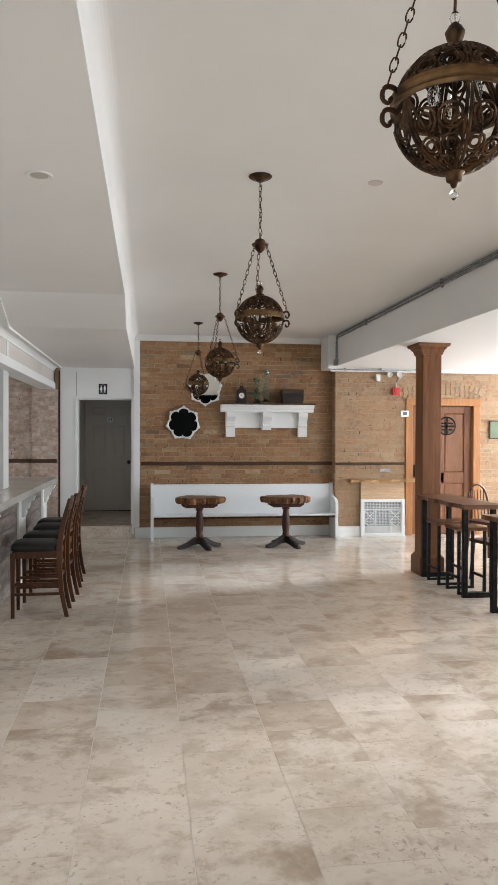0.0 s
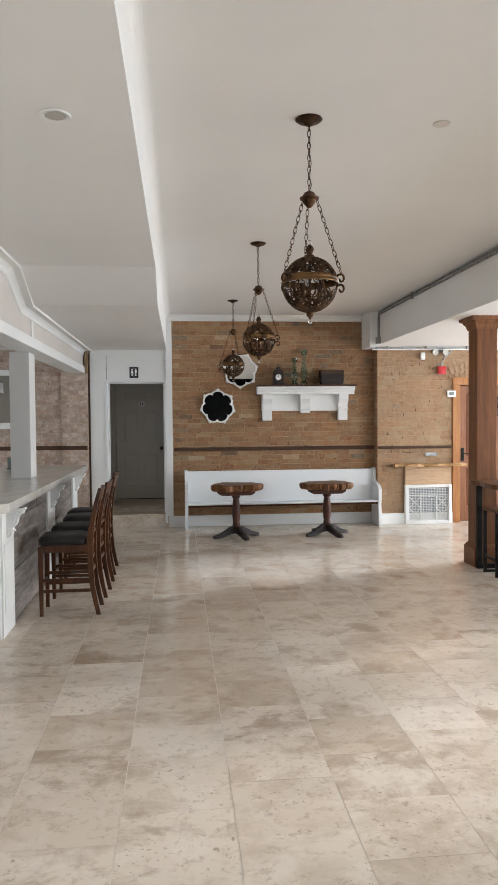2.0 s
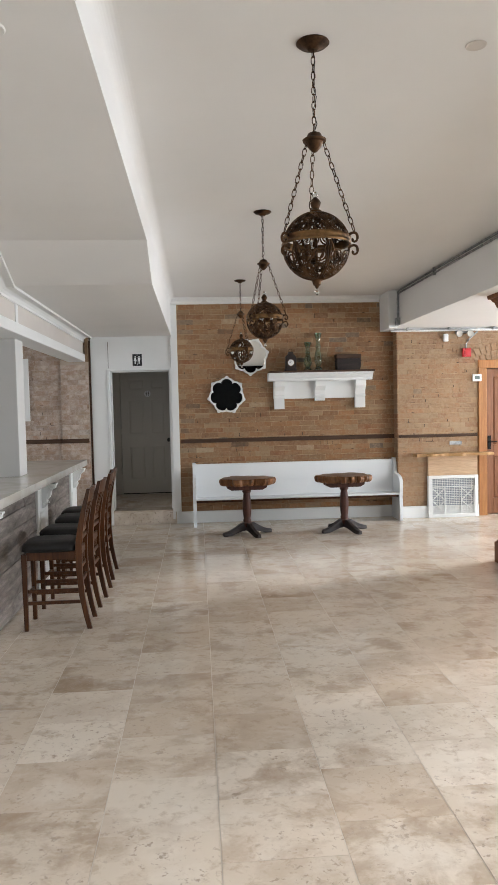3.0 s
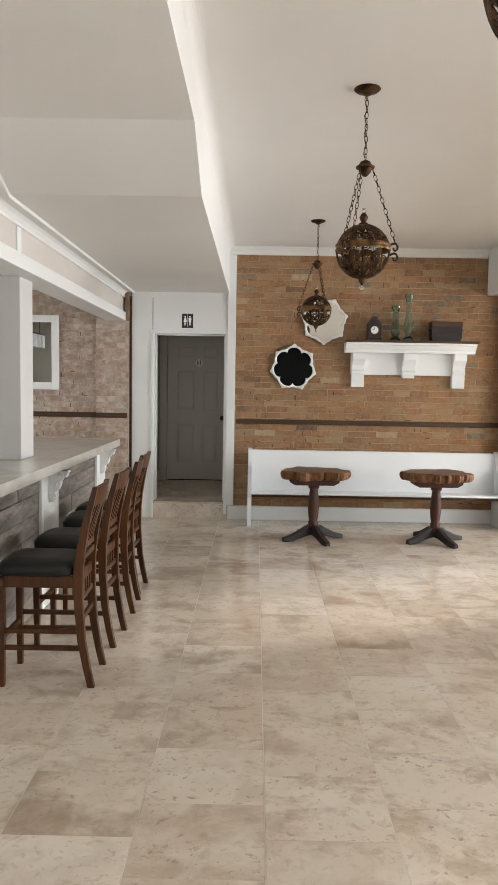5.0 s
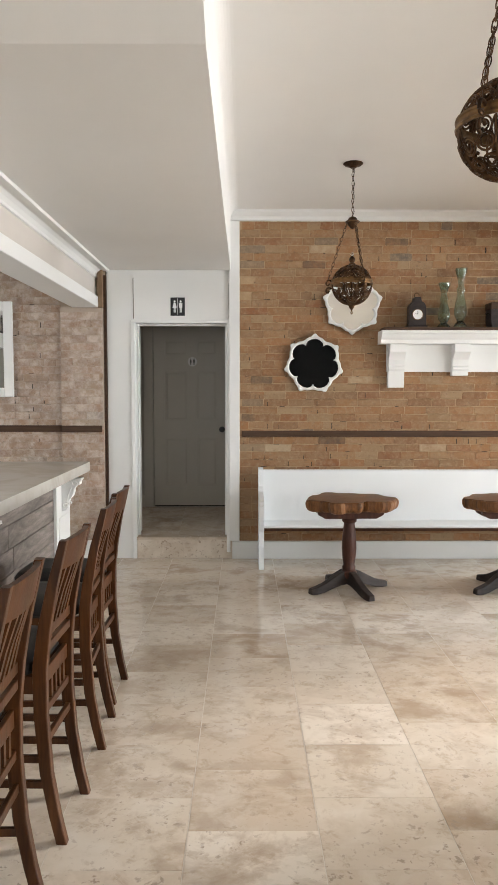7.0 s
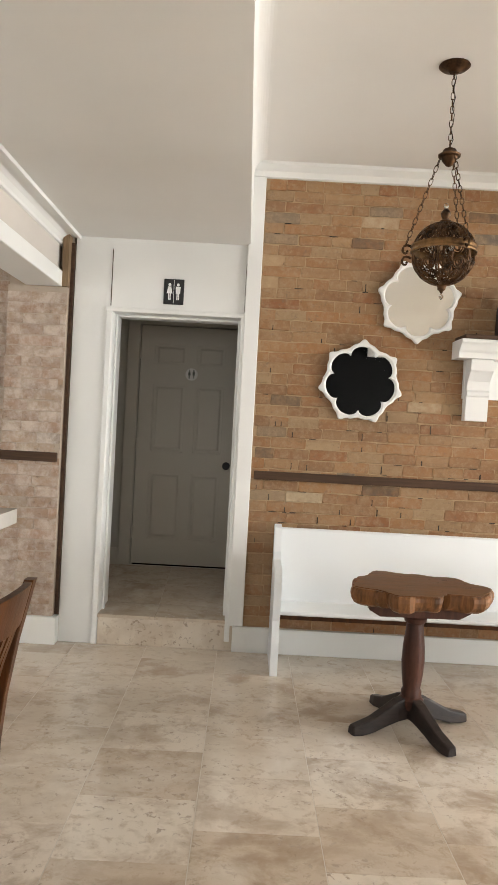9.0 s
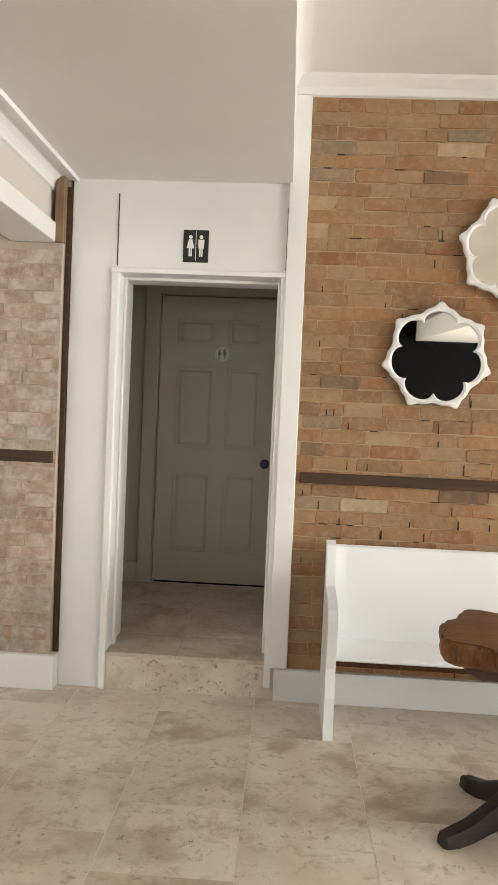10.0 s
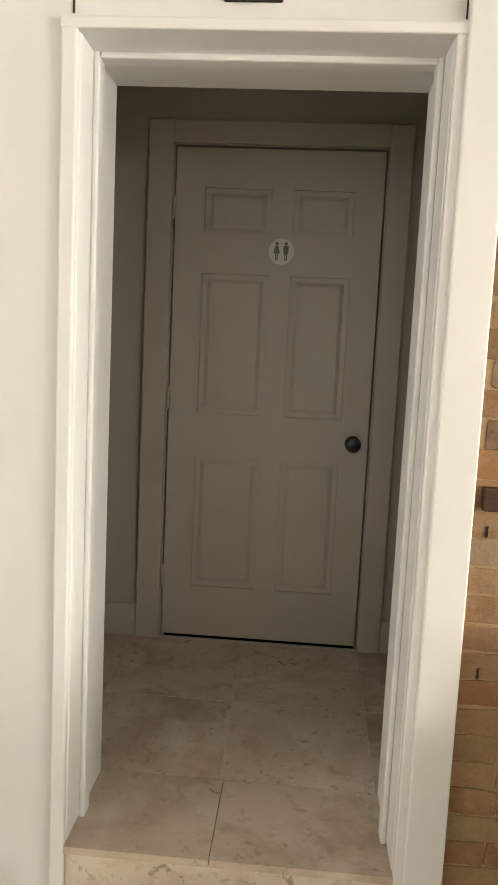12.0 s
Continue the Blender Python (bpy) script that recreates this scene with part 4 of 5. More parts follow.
# ---- two flower-shaped mirrors ----
def flower_mirror(x, z, turn, tilt, lab):
    ob = thing("flower_mirror", x, NORTH - 0.040, z, lab, "mirror", "flower mirrors on the brick")
    ob.matrix_basis = pose(x, NORTH - 0.042, z, tilt, turn, 0)
    n = 140
    outer, inner = [], []
    for i in range(n):
        a = 2 * math.pi * i / n + math.pi / 2
        c = math.cos(7 * (a - math.pi / 2))
        u = (1 + c) / 2
        ro = 0.233 + 0.015 * math.sin(math.pi * u) + 0.046 * u ** 6
        k = abs(((a - math.pi / 2) * 7 / (2 * math.pi)) % 1 - 0.5) * 2
        ri = 0.172 + 0.058 * math.sqrt(max(0.0, 1 - (1 - k) ** 2 * 0.96))
        outer.append((ro * math.cos(a), ro * math.sin(a)))
        inner.append((ri * math.cos(a), ri * math.sin(a)))
    s = Shape()
    rows = [(outer, 0.010, 1.0), (outer, -0.008, 1.0), (outer, -0.016, 0.975), (inner, -0.020, 1.05), (inner, -0.014, 1.0), (inner, 0.004, 1.0)]
    verts = [(px * q, y, pz * q) for ring, y, q in rows for px, pz in ring]
    s.add(verts, [(k * n + i, k * n + (i + 1) % n, (k + 1) * n + (i + 1) % n, (k + 1) * n + i) for k in range(len(rows) - 1) for i in range(n)])
    part("frame", s, WHITE, ob, "white scalloped frame")
    part("glass", Shape().prism([(px * 1.02, pz * 1.02) for px, pz in inner], 0.002, 0.006, "y"), MIRROR, ob, "mirror glass")
    part("back", Shape().lathe([(0.20, 0.026), (0.20, 0.010)], 0, 0, 0, 32, "y"), RAIL_WOOD, ob)
    return ob


flower_mirror(0.665, 1.815, 2, 1.6, "seven-petalled mirror in a white frame, hung lower")
flower_mirror(1.015, 2.36, 26, -0.3, "seven-petalled mirror in a white frame, hung higher")

# ---- globe lamps ----
def chain(path_a, path_b, link=0.034, wire=0.0022, wide=0.0085):
    a, b = Vector(path_a), Vector(path_b)
    n = max(2, round((b - a).length / (link * 0.80)))
    d = (b - a).normalized()
    u = d.cross(Vector((0.3, 0.9, 0.1))).normalized()
    w = d.cross(u)
    s = Shape()
    for i in range(n):
        c = a.lerp(b, (i + 0.5) / n)
        side = u if i % 2 else w
        half = (b - a).length / n * 0.60
        pts = [c + d * (half * math.cos(t)) + side * (wide * (abs(math.sin(t)) ** 0.7) * (1 if math.sin(t) > 0 else -1)) for t in [2 * math.pi * k / 10 for k in range(10)]]
        s.tube(pts, wire, 5, True)
    return s


def globe_lamp():
    ob = thing("globe_lamp", 0, 0, 2.335, "aged bronze openwork globe lamp hanging on chains", "pendant lamp", "globe lamps in a row")
    R, up = 0.144, CEIL - 2.335
    part("canopy", Shape().lathe([(0.0, up - 0.034), (0.02, up - 0.033), (0.03, up - 0.022), (0.060, up - 0.014), (0.072, up - 0.004), (0.070, up)], sides=28), BRONZE, ob, "round bronze ceiling rose")
    part("chain", chain((0, 0, up - 0.03), (0, 0, 0.490), 0.040), BRONZE, ob)
    part("cable", Shape().tube([(0.006 + 0.006 * math.sin(k * 1.9), 0.007 * math.cos(k * 1.4), up - 0.03 - (up - 0.03 - 0.495) * k / 12) for k in range(13)], 0.0022, 5), BLACK_PLASTIC, ob)
    part("hub", Shape().lathe([(0.0, 0.400), (0.012, 0.405), (0.030, 0.425), (0.038, 0.443), (0.050, 0.447), (0.052, 0.455), (0.036, 0.463), (0.028, 0.480), (0.010, 0.489), (0.0, 0.491)], sides=20), BRONZE, ob, "domed bronze hub")
    band = part("band", Shape().lathe([(R - 0.004, 0.004), (R + 0.006, 0.002), (R + 0.008, 0.010), (R + 0.003, 0.016), (R + 0.003, 0.024), (R + 0.008, 0.030), (R + 0.006, 0.038), (R - 0.004, 0.036), (R - 0.004, 0.004)], sides=48, capped=False), BRASS, ob, "moulded brass girdle")
    for k in range(3):
        a = radians(178 + 120 * k)
        ca, sa = math.cos(a), math.sin(a)
        part("chain", chain((0.042 * ca, 0.042 * sa, 0.437), (0.172 * ca, 0.172 * sa, 0.045), 0.040), BRONZE, ob)
        for z0, sgn in ((0.018, 1), (-0.035, 1)):
            hook = [((0.150 + r) * ca, (0.150 + r) * sa, z0 + z) for r, z in ((-0.004, 0.012), (0.012, 0.020), (0.028, 0.018), (0.036, 0.004), (0.034, -0.012), (0.022, -0.018), (0.014, -0.010), (0.018, -0.004))]
            curl = []
            for q in range(len(hook) - 1):
                p0, p1, p2, p3 = (Vector(hook[min(max(q + e, 0), len(hook) - 1)]) for e in (-1, 0, 1, 2))
                curl += [0.5 * (2 * p1 + (p2 - p0) * t + (2 * p0 - 5 * p1 + 4 * p2 - p3) * t * t + (3 * p1 - p0 - 3 * p2 + p3) * t ** 3) for t in (0.0, 0.33, 0.67)]
            part("hook", Shape().tube(curl + [Vector(hook[-1])], [0.006] * 12 + [0.005] * 7 + [0.006] * 3, 8), BRONZE, band)

    def on_ball(lon, lat):
        return (R * math.cos(lat) * math.cos(lon), R * math.cos(lat) * math.sin(lon), R * math.sin(lat))

    for hemi, lo, hi, name in ((1, 0.24, 1.50, "upper_cage"), (-1, 0.0, 1.50, "lower_cage")):
        s = Shape()
        for k in range(6):
            lon = k * math.pi / 3 + 0.2
            for off in (-0.045, 0.045):
                s.tube([on_ball(lon + off / max(0.25, math.cos(lat)) * 0.8, hemi * lat) for lat in [lo + (hi - lo) * i / 9 for i in range(10)]], 0.0046, 5)
            mid = lon + math.pi / 6
            for clat, half, turns in ((0.44, 0.185, 1), (0.44, 0.105, 1), (0.86, 0.155, 1), (0.86, 0.085, 1), (1.17, 0.10, 1)):
                for side in ((-0.21, 0.21) if clat < 0.5 else (-0.17, 0.17) if clat < 1 else (0.0,)):
                    ring = []
                    for i in range(14):
                        t = 2 * math.pi * i / 14
                        ring.append(on_ball(mid + (side + half * math.cos(t)) / max(0.35, math.cos(clat)), hemi * (clat + half * math.sin(t))))
                    s.tube(ring, 0.0038, 5, True)
            for sgn in (-1, 1):
                s.tube([on_ball(mid + sgn * (0.46 * (1 - i / 8) ** 1.3 + 0.02), hemi * (lo + 0.02 + (1.32 - lo) * i / 8)) for i in range(9)], 0.0038, 5)
        part(name, s, BRONZE, ob, "scrolled openwork half globe")
    part("rib", Shape().tube([(0, 0, -0.148), (0, 0, 0.15)], 0.006, 8), BRONZE, ob)
    for k in range(3):
        a = radians(60 + 120 * k)
        x, y = 0.055 * math.cos(a), 0.055 * math.sin(a)
        socket = part("candle_socket", Shape().lathe([(0.016, -0.06), (0.018, -0.05), (0.011, -0.045), (0.011, 0.0)], x, y, 0, 12), BRONZE, ob)
        part("bulb", Shape().lathe([(0.008, 0.0), (0.016, 0.02), (0.015, 0.04), (0.006, 0.065), (0.0, 0.075)], x, y, 0, 12), CLEAR_GLASS, socket, "unlit clear candle bulb")
        part("arm", Shape().tube([(0, 0, -0.075), (x * 0.6, y * 0.6, -0.085), (x, y, -0.058)], 0.004, 6), BRONZE, ob)
    part("crest", Shape().lathe([(0.022, 0.144), (0.026, 0.152), (0.014, 0.16), (0.02, 0.172), (0.024, 0.186), (0.016, 0.20), (0.006, 0.21)], sides=14), BRONZE, ob, "leafy bronze crest")
    part("finial", Shape().lathe([(0.0, -0.184), (0.006, -0.180), (0.010, -0.170), (0.018, -0.166), (0.020, -0.152), (0.026, -0.146)], sides=14), BRONZE, ob)
    part("crystal", Shape().lathe([(0.0, 0.206), (0.010, 0.212), (0.013, 0.222), (0.009, 0.232), (0.0, 0.235)], sides=10), CLEAR_GLASS, ob, "clear crystal ball")
    part("crystal", Shape().lathe([(0.0, -0.212), (0.010, -0.203), (0.011, -0.195), (0.005, -0.186), (0.003, -0.182)], sides=10), CLEAR_GLASS, ob, "clear crystal drop")
    return ob


globe = globe_lamp()
globe.matrix_basis = pose(0.78, 4.35, 2.335, 0, 0, 32)
for x, y, turn in ((0.832, 1.70, 8), (0.805, 7.0, 168), (0.808, 10.08, -8)):
    copy_thing(globe, pose(x, y, 2.412 if y < 2 else 2.335, 0, 0, turn))

# ---- post, conduits and ceiling fittings ----
post = thing("wooden_post", 3.40, 8.15, 0, "square oak post with moulded cap and base", "post")
part("shaft", Shape().box(-0.115, 0.115, -0.115, 0.115, 0.2, 2.62), POST_WOOD, post, "", 0.008)
part("base", Shape().prism([(-0.15, -0.15), (0.15, -0.15), (0.15, 0.15), (-0.15, 0.15)], 0, 0.20).loft([[(-a, -a, z), (a, -a, z), (a, a, z), (-a, a, z)] for z, a in ((0.20, 0.15), (0.225, 0.13), (0.24, 0.117))]), POST_WOOD, post, "", 0.006)
steps = ((2.58, 0.122), (2.60, 0.13), (2.638, 0.142), (2.641, 0.152), (2.670, 0.168), (2.673, 0.188), (2.709, 0.195))
cap = Shape().loft([[(-a, -a, z), (a, -a, z), (a, a, z), (-a, a, z)] for z, a in steps])
part("cap", cap, POST_WOOD, post, "", 0.003)

pipes = thing("conduit_run", BEAM, 10.86, 2.74, "pair of grey steel conduits along the beam", "conduit")
for dz, dx in ((0.0, 0.0), (0.036, 0.0)):
    part("pipe", Shape().tube([(-0.018, -13.5, 0.40 + dz), (-0.018, -0.06, 0.40 + dz), (-0.018, -0.015 + dz, 0.39 + dz * 0.7), (-0.018, 0.0 + dz, 0.36), (-0.018, 0.0 + dz, 0.03)], 0.012, 8), STEEL, pipes)
part("junction_box", Shape().box(-0.05, -0.002, -0.04, 0.07, -0.03, 0.07), STEEL, pipes, "", 0.004)
for y in (-1.5, -4.0, -6.5):
    part("strap", Shape().box(-0.034, -0.001, y, y + 0.02, 0.375, 0.46), STEEL, pipes)
ceiling_pipe = thing("ceiling_conduit", 2.97, JOGY - 0.075, EASTCEIL - 0.03, "thin grey steel conduit under the lower ceiling", "conduit")
part("pipe", Shape().tube([(0, 0, 0), (1.36, 0, 0), (1.42, 0.02, 0.004), (1.85, 0.02, 0.004)], 0.011, 8), STEEL, ceiling_pipe)
for x in (0.25, 0.85, 1.5):
    part("strap", Shape().box(x, x + 0.02, -0.016, 0.036, -0.014, 0.029), STEEL, ceiling_pipe)
structure("crown_east", Shape().prism([(JOGY, EASTCEIL - 0.055), (JOGY - 0.02, EASTCEIL - 0.05), (JOGY - 0.035, EASTCEIL - 0.012), (JOGY - 0.05, EASTCEIL - 0.001), (JOGY, EASTCEIL - 0.001)], JOG - 0.09, EAST, "x"), WHITE, "white moulding under the lower ceiling", "moulding")

for x, y, z, lab in ((-0.42, 3.70, LOW_NEAR, "recessed round downlight in the lower ceiling"), (1.50, 4.35, CEIL, "small round white fitting in the ceiling")):
    d = thing("downlight", x, y, z, lab, "downlight")
    d.scale = (1, 1, 1) if x < 0 else (0.7, 0.7, 1)
    part("trim_ring", Shape().lathe([(0.045, 0.0), (0.045, -0.004), (0.062, -0.006), (0.066, -0.001)], sides=28), WHITE if x < 0 else FASCIA, d)
    part("reflector", Shape().lathe([(0.044, -0.0045), (0.02, -0.002), (0.0, -0.002)], sides=20), GREY_WALL if x < 0 else FASCIA, d)

# ---- eastern end: hearth, controls, orange door ----
hearth = thing("hearth_panel", 3.87, JOGY - 0.016, 0, "pale wood hearth panel with white metal grille", "fireplace")
part("panel", Shape().box(-0.36, 0.36, -0.045, 0, 0.60, 0.885), PLY_WOOD, hearth, "", 0.003)
grille = part("grille_frame", Shape().box(-0.365, -0.315, -0.07, 0, 0.0, 0.60).box(0.315, 0.365, -0.07, 0, 0.0, 0.60).box(-0.315, 0.315, -0.07, 0, 0.0, 0.05).box(-0.315, 0.315, -0.07, 0, 0.555, 0.60), WHITE, hearth, "white metal frame", 0.003)
part("grille_back", Shape().box(-0.315, 0.315, -0.02, -0.004, 0.05, 0.555), GRILLE_BACK, hearth)
for i in range(20):
    z = 0.065 + i * 0.0247
    part("grille_bar", Shape().box(-0.315, 0.315, -0.05, -0.044, z, z + 0.006), WHITE, grille)
for i in range(25):
    x = -0.30 + i * 0.025
    part("grille_bar", Shape().box(x - 0.0025, x + 0.0025, -0.043, -0.038, 0.05, 0.555), WHITE, grille)
for cx in (-0.215, 0.215):
    for z in (0.15, 0.33):
        part("lattice", Shape().tube([(cx - 0.085, -0.055, z - 0.08), (cx + 0.085, -0.055, z + 0.08)], 0.007, 6).tube([(cx - 0.085, -0.055, z + 0.08), (cx + 0.085, -0.055, z - 0.08)], 0.007, 6), WHITE, grille)
    part("lattice_post", Shape().box(cx - 0.1, cx - 0.088, -0.06, -0.05, 0.05, 0.43).box(cx + 0.088, cx + 0.1, -0.06, -0.05, 0.05, 0.43), WHITE, hearth)
part("grille_rail", Shape().box(-0.315, 0.315, -0.06, -0.05, 0.43, 0.445), WHITE, hearth)
rnd = random.Random(9)
front = [(-0.56 + 1.12 * i / 22, -0.20 + 0.018 * math.sin(i * 0.9) + rnd.uniform(-0.008, 0.008)) for i in range(23)]
ledge = part("live_edge_ledge", Shape().prism(front + [(0.56, 0.0), (-0.56, 0.0)], 0.8865, 0.925), OAK, None, "", 0.004)
ledge.location = (3.86, JOGY - 0.016, 0)
tagged(ledge, "pale live-edge wooden ledge above the hearth", "shelf")

stat = thing("thermostat", 4.245, JOGY - 0.016, 1.985, "white thermostat with grey display on the brick", "thermostat")
part("case", Shape().box(-0.065, 0.065, -0.028, 0, -0.05, 0.05), SIGN_WHITE, stat, "", 0.005)
part("display", Shape().box(-0.035, 0.035, -0.03, -0.0282, -0.022, 0.028), LCD, stat)
alarm = thing("fire_alarm", 4.09, JOGY - 0.016, 2.345, "red fire alarm box on the brick", "fire alarm")
part("case", Shape().box(-0.06, 0.06, -0.05, 0, -0.06, 0.06), RED_PLASTIC, alarm, "", 0.006)
part("bell_front", Shape().lathe([(0.04, 0), (0.04, -0.012), (0.0, -0.016)], 0, -0.05, 0, 18, "y"), RED_PLASTIC, alarm)
part("conduit", Shape().tube([(-0.0, -0.02, 0.06), (0.0, -0.02, 0.12), (0.03, -0.02, 0.18), (0.12, -0.02, 0.26), (0.17, -0.02, 0.30)], 0.011, 8), STEEL, alarm)
sensor = thing("motion_detector", 3.79, JOGY - 0.016, 2.56, "small white wall sensor on the brick", "sensor")
part("case", Shape().box(-0.035, 0.035, -0.05, 0, -0.055, 0.055), SIGN_WHITE, sensor, "", 0.012)
emitter = thing("emergency_light", 4.05, JOGY - 0.016, 2.63, "small twin emergency light under the ceiling", "emergency light")
part("arm", Shape().box(-0.11, 0.11, -0.03, 0, -0.01, 0.02), STEEL, emitter)
for x in (-0.08, 0.08):
    part("lamp_head", Shape().lathe([(0.02, 0), (0.045, -0.04), (0.045, -0.06), (0.0, -0.055)], x, -0.03, -0.02, 16, "y"), GREY_DOOR, emitter)
outlet = thing("wall_plate", 3.93, JOGY - 0.016, 1.06, "small metal plate on the brick", "plate")
part("plate", Shape().box(-0.09, 0.09, -0.008, 0, -0.025, 0.025), STEEL, outlet, "", 0.002)


def orange_door():
    ob = thing("door_3", DX0, JOGY, 0, "closed brown wooden door in an orange pine frame", "door")
    ob["kind"] = "structure"
    w = DX1 - DX0
    part("door_casing", Shape().box(-0.09, 0.03, -0.035, 0.10, 0, DTOP).box(w - 0.03, w + 0.09, -0.035, 0.10, 0, DTOP).box(-0.09, w + 0.09, -0.038, 0.10, DTOP, DTOP + 0.12), DOOR_WOOD, ob, "orange pine casing", 0.006)
    part("leaf", Shape().box(0.035, 0.155, 0.05, 0.09, 0.01, DTOP - 0.005).box(w - 0.155, w - 0.035, 0.05, 0.09, 0.01, DTOP - 0.005).box(0.155, w - 0.155, 0.0503, 0.09, 0.01, 0.24).box(0.155, w - 0.155, 0.0503, 0.09, 0.85, 1.02).box(0.155, w - 0.155, 0.0503, 0.09, DTOP - 0.12, DTOP - 0.005).box(w / 2 - 0.05, w / 2 + 0.05, 0.0503, 0.09, 0.24, DTOP - 0.12), DOOR_LEAF_WOOD, ob, "", 0.005)
    for a, b in ((0.155, w / 2 - 0.05), (w / 2 + 0.05, w - 0.155)):
        for c, d in ((0.24, 0.85), (1.02, DTOP - 0.12)):
            part("panel", Shape().loft([[(a, 0.075, c), (b, 0.075, c), (b, 0.075, d), (a, 0.075, d)], [(a + 0.03, 0.062, c + 0.03), (b - 0.03, 0.062, c + 0.03), (b - 0.03, 0.062, d - 0.03), (a + 0.03, 0.062, d - 0.03)]]), DOOR_LEAF_WOOD, ob)
    part("door_handle", Shape().box(0.07, 0.115, 0.035, 0.05, 0.95, 1.15).tube([(0.092, 0.04, 1.06), (0.092, 0.0, 1.06), (0.19, -0.005, 1.06)], 0.008), IRON, ob, "black iron lever handle")
    em = thing("round_emblem", DX0 + 0.64, JOGY + 0.038, 1.79, "round dark iron emblem hung on the door", "wall decoration")
    ring = Shape().tube([(0.145 * math.cos(k * 0.2094), 0, 0.145 * math.sin(k * 0.2094)) for k in range(30)], 0.010, 8, True)
    part("ring", ring, IRON, em)
    part("bars", Shape().box(-0.012, 0.012, -0.006, 0.006, -0.14, 0.14).box(-0.14, 0.14, -0.006, 0.006, -0.02, 0.008).box(-0.10, -0.02, -0.006, 0.006, 0.03, 0.055).box(0.02, 0.10, -0.006, 0.006, 0.03, 0.055).box(0.03, 0.09, -0.006, 0.006, -0.075, -0.05).box(-0.09, -0.03, -0.006, 0.006, -0.075, -0.05), IRON, em)


orange_door()
pic = thing("small_picture", 5.80, JOGY - 0.016, 1.73, "small green picture in a dark frame", "picture")
part("frame", Shape().box(-0.09, 0.09, -0.02, 0, -0.15, 0.15), RAIL_WOOD, pic, "", 0.003)
part("print", Shape().box(-0.075, 0.075, -0.0225, -0.0205, -0.135, 0.135), GREEN_PRINT, pic)

# ---- high tables, their stools and a dark chair ----
def high_table(x, y, length, depth, height, lab):
    ob = thing("high_table", x, y, 0, lab, "table", "high tables by the post")
    rnd = random.Random(int(y * 10))
    west = [(-0.01 + 0.012 * math.sin(i * 1.1) + rnd.uniform(-0.006, 0.006), -0.08 + (length + 0.16) * i / 16) for i in range(17)]
    part("tabletop", Shape().prism(west + [(depth, length + 0.08), (depth, -0.08)], height - 0.045, height), LIVE_TOP, ob, "live-edge plank top", 0.005)
    for yy in (0.0, length - 0.05):
        for xx in (0.03, depth - 0.09):
            part("leg", Shape().box(xx, xx + 0.05, yy, yy + 0.05, 0, height - 0.046), IRON, ob, "", 0.003)
        part("foot_bar", Shape().box(0.08, depth - 0.09, yy, yy + 0.05, 0.0, 0.05), IRON, ob)


high_table(3.22, 6.85, 1.12, 0.42, 0.945, "high live-edge table on a black steel frame by the post")
high_table(3.22, 5.15, 1.14, 0.62, 0.90, "high live-edge table on a black steel frame")


def low_stool(x, y):
    ob = thing("steel_stool", x, y, 0, "black steel stool with a brown plank seat at the high table", "stool", "stools at the high tables")
    part("seat", Shape().box(-0.165, 0.165, -0.165, 0.165, 0.655, 0.69), LIVE_TOP, ob, "brown plank seat", 0.006)
    for sx in (-1, 1):
        for sy in (-1, 1):
            part("leg", Shape().box(sx * 0.14 - 0.014, sx * 0.14 + 0.014, sy * 0.14 - 0.014, sy * 0.14 + 0.014, 0.0, 0.654), IRON, ob)
        part("crossbar", Shape().box(sx * 0.14 - 0.012, sx * 0.14 + 0.012, -0.126, 0.126, 0.16, 0.185), IRON, ob)
        part("crossbar", Shape().box(-0.126, 0.126, sx * 0.14 - 0.012, sx * 0.14 + 0.012, 0.0, 0.025), IRON, ob)
    return ob


low_stool(3.40, 7.62)
low_stool(3.42, 7.16)
low_stool(3.42, 5.55)


def dark_chair(x, y, turn):
    ob = thing("carved_chair", x, y, 0, "dark wooden chair with curved spindle back", "chair", "", turn)
    part("seat", Shape().box(-0.22, 0.22, -0.21, 0.21, 0.43, 0.47), DARK_WOOD, ob, "", 0.012)
    for sx in (-0.18, 0.18):
        for sy in (-0.17, 0.17):
            part("leg", Shape().tube([(sx, sy, 0.43), (sx * 1.15, sy * 1.15, 0)], [0.02, 0.014], 8), DARK_WOOD, ob)
    part("back_bow", Shape().tube([(-0.20 * math.cos(k * 0.3142), 0.19 + 0.03 * math.sin(k * 0.3142), 0.47 + 0.48 * max(0.0, math.sin(k * 0.3142)) ** 0.6) for k in range(11)], 0.014, 8), DARK_WOOD, ob)
    for i in range(5):
        part("spindle", Shape().tube([(-0.12 + 0.06 * i, 0.19, 0.47), (-0.12 + 0.06 * i, 0.215, 0.88)], 0.007, 6), DARK_WOOD, ob)


dark_chair(3.98, 7.58, -80)
dark_chair(4.75, 9.3, 20)

# ---- step stool by the bar's end ----
step = thing("step_stool", -1.03, 4.55, 0, "honey oak two-step stool on the floor", "step stool")
side = [(0.0, 0.0), (-0.05, 0.0), (-0.07, 0.06), (-0.10, 0.09), (-0.34, 0.09), (-0.37, 0.06), (-0.40, 0.0), (-0.47, 0.0), (-0.47, 0.385), (-0.225, 0.385), (-0.225, 0.185), (0.0, 0.185)]
for y in (-0.16, 0.14):
    part("side_panel", Shape().prism(side, y, y + 0.02, "y"), OAK, step, "", 0.003)
part("tread", Shape().box(-0.225, 0.015, -0.175, 0.175, 0.186, 0.208), OAK, step, "", 0.004)
part("tread", Shape().box(-0.48, -0.21, -0.175, 0.175, 0.386, 0.408), OAK, step, "", 0.004)
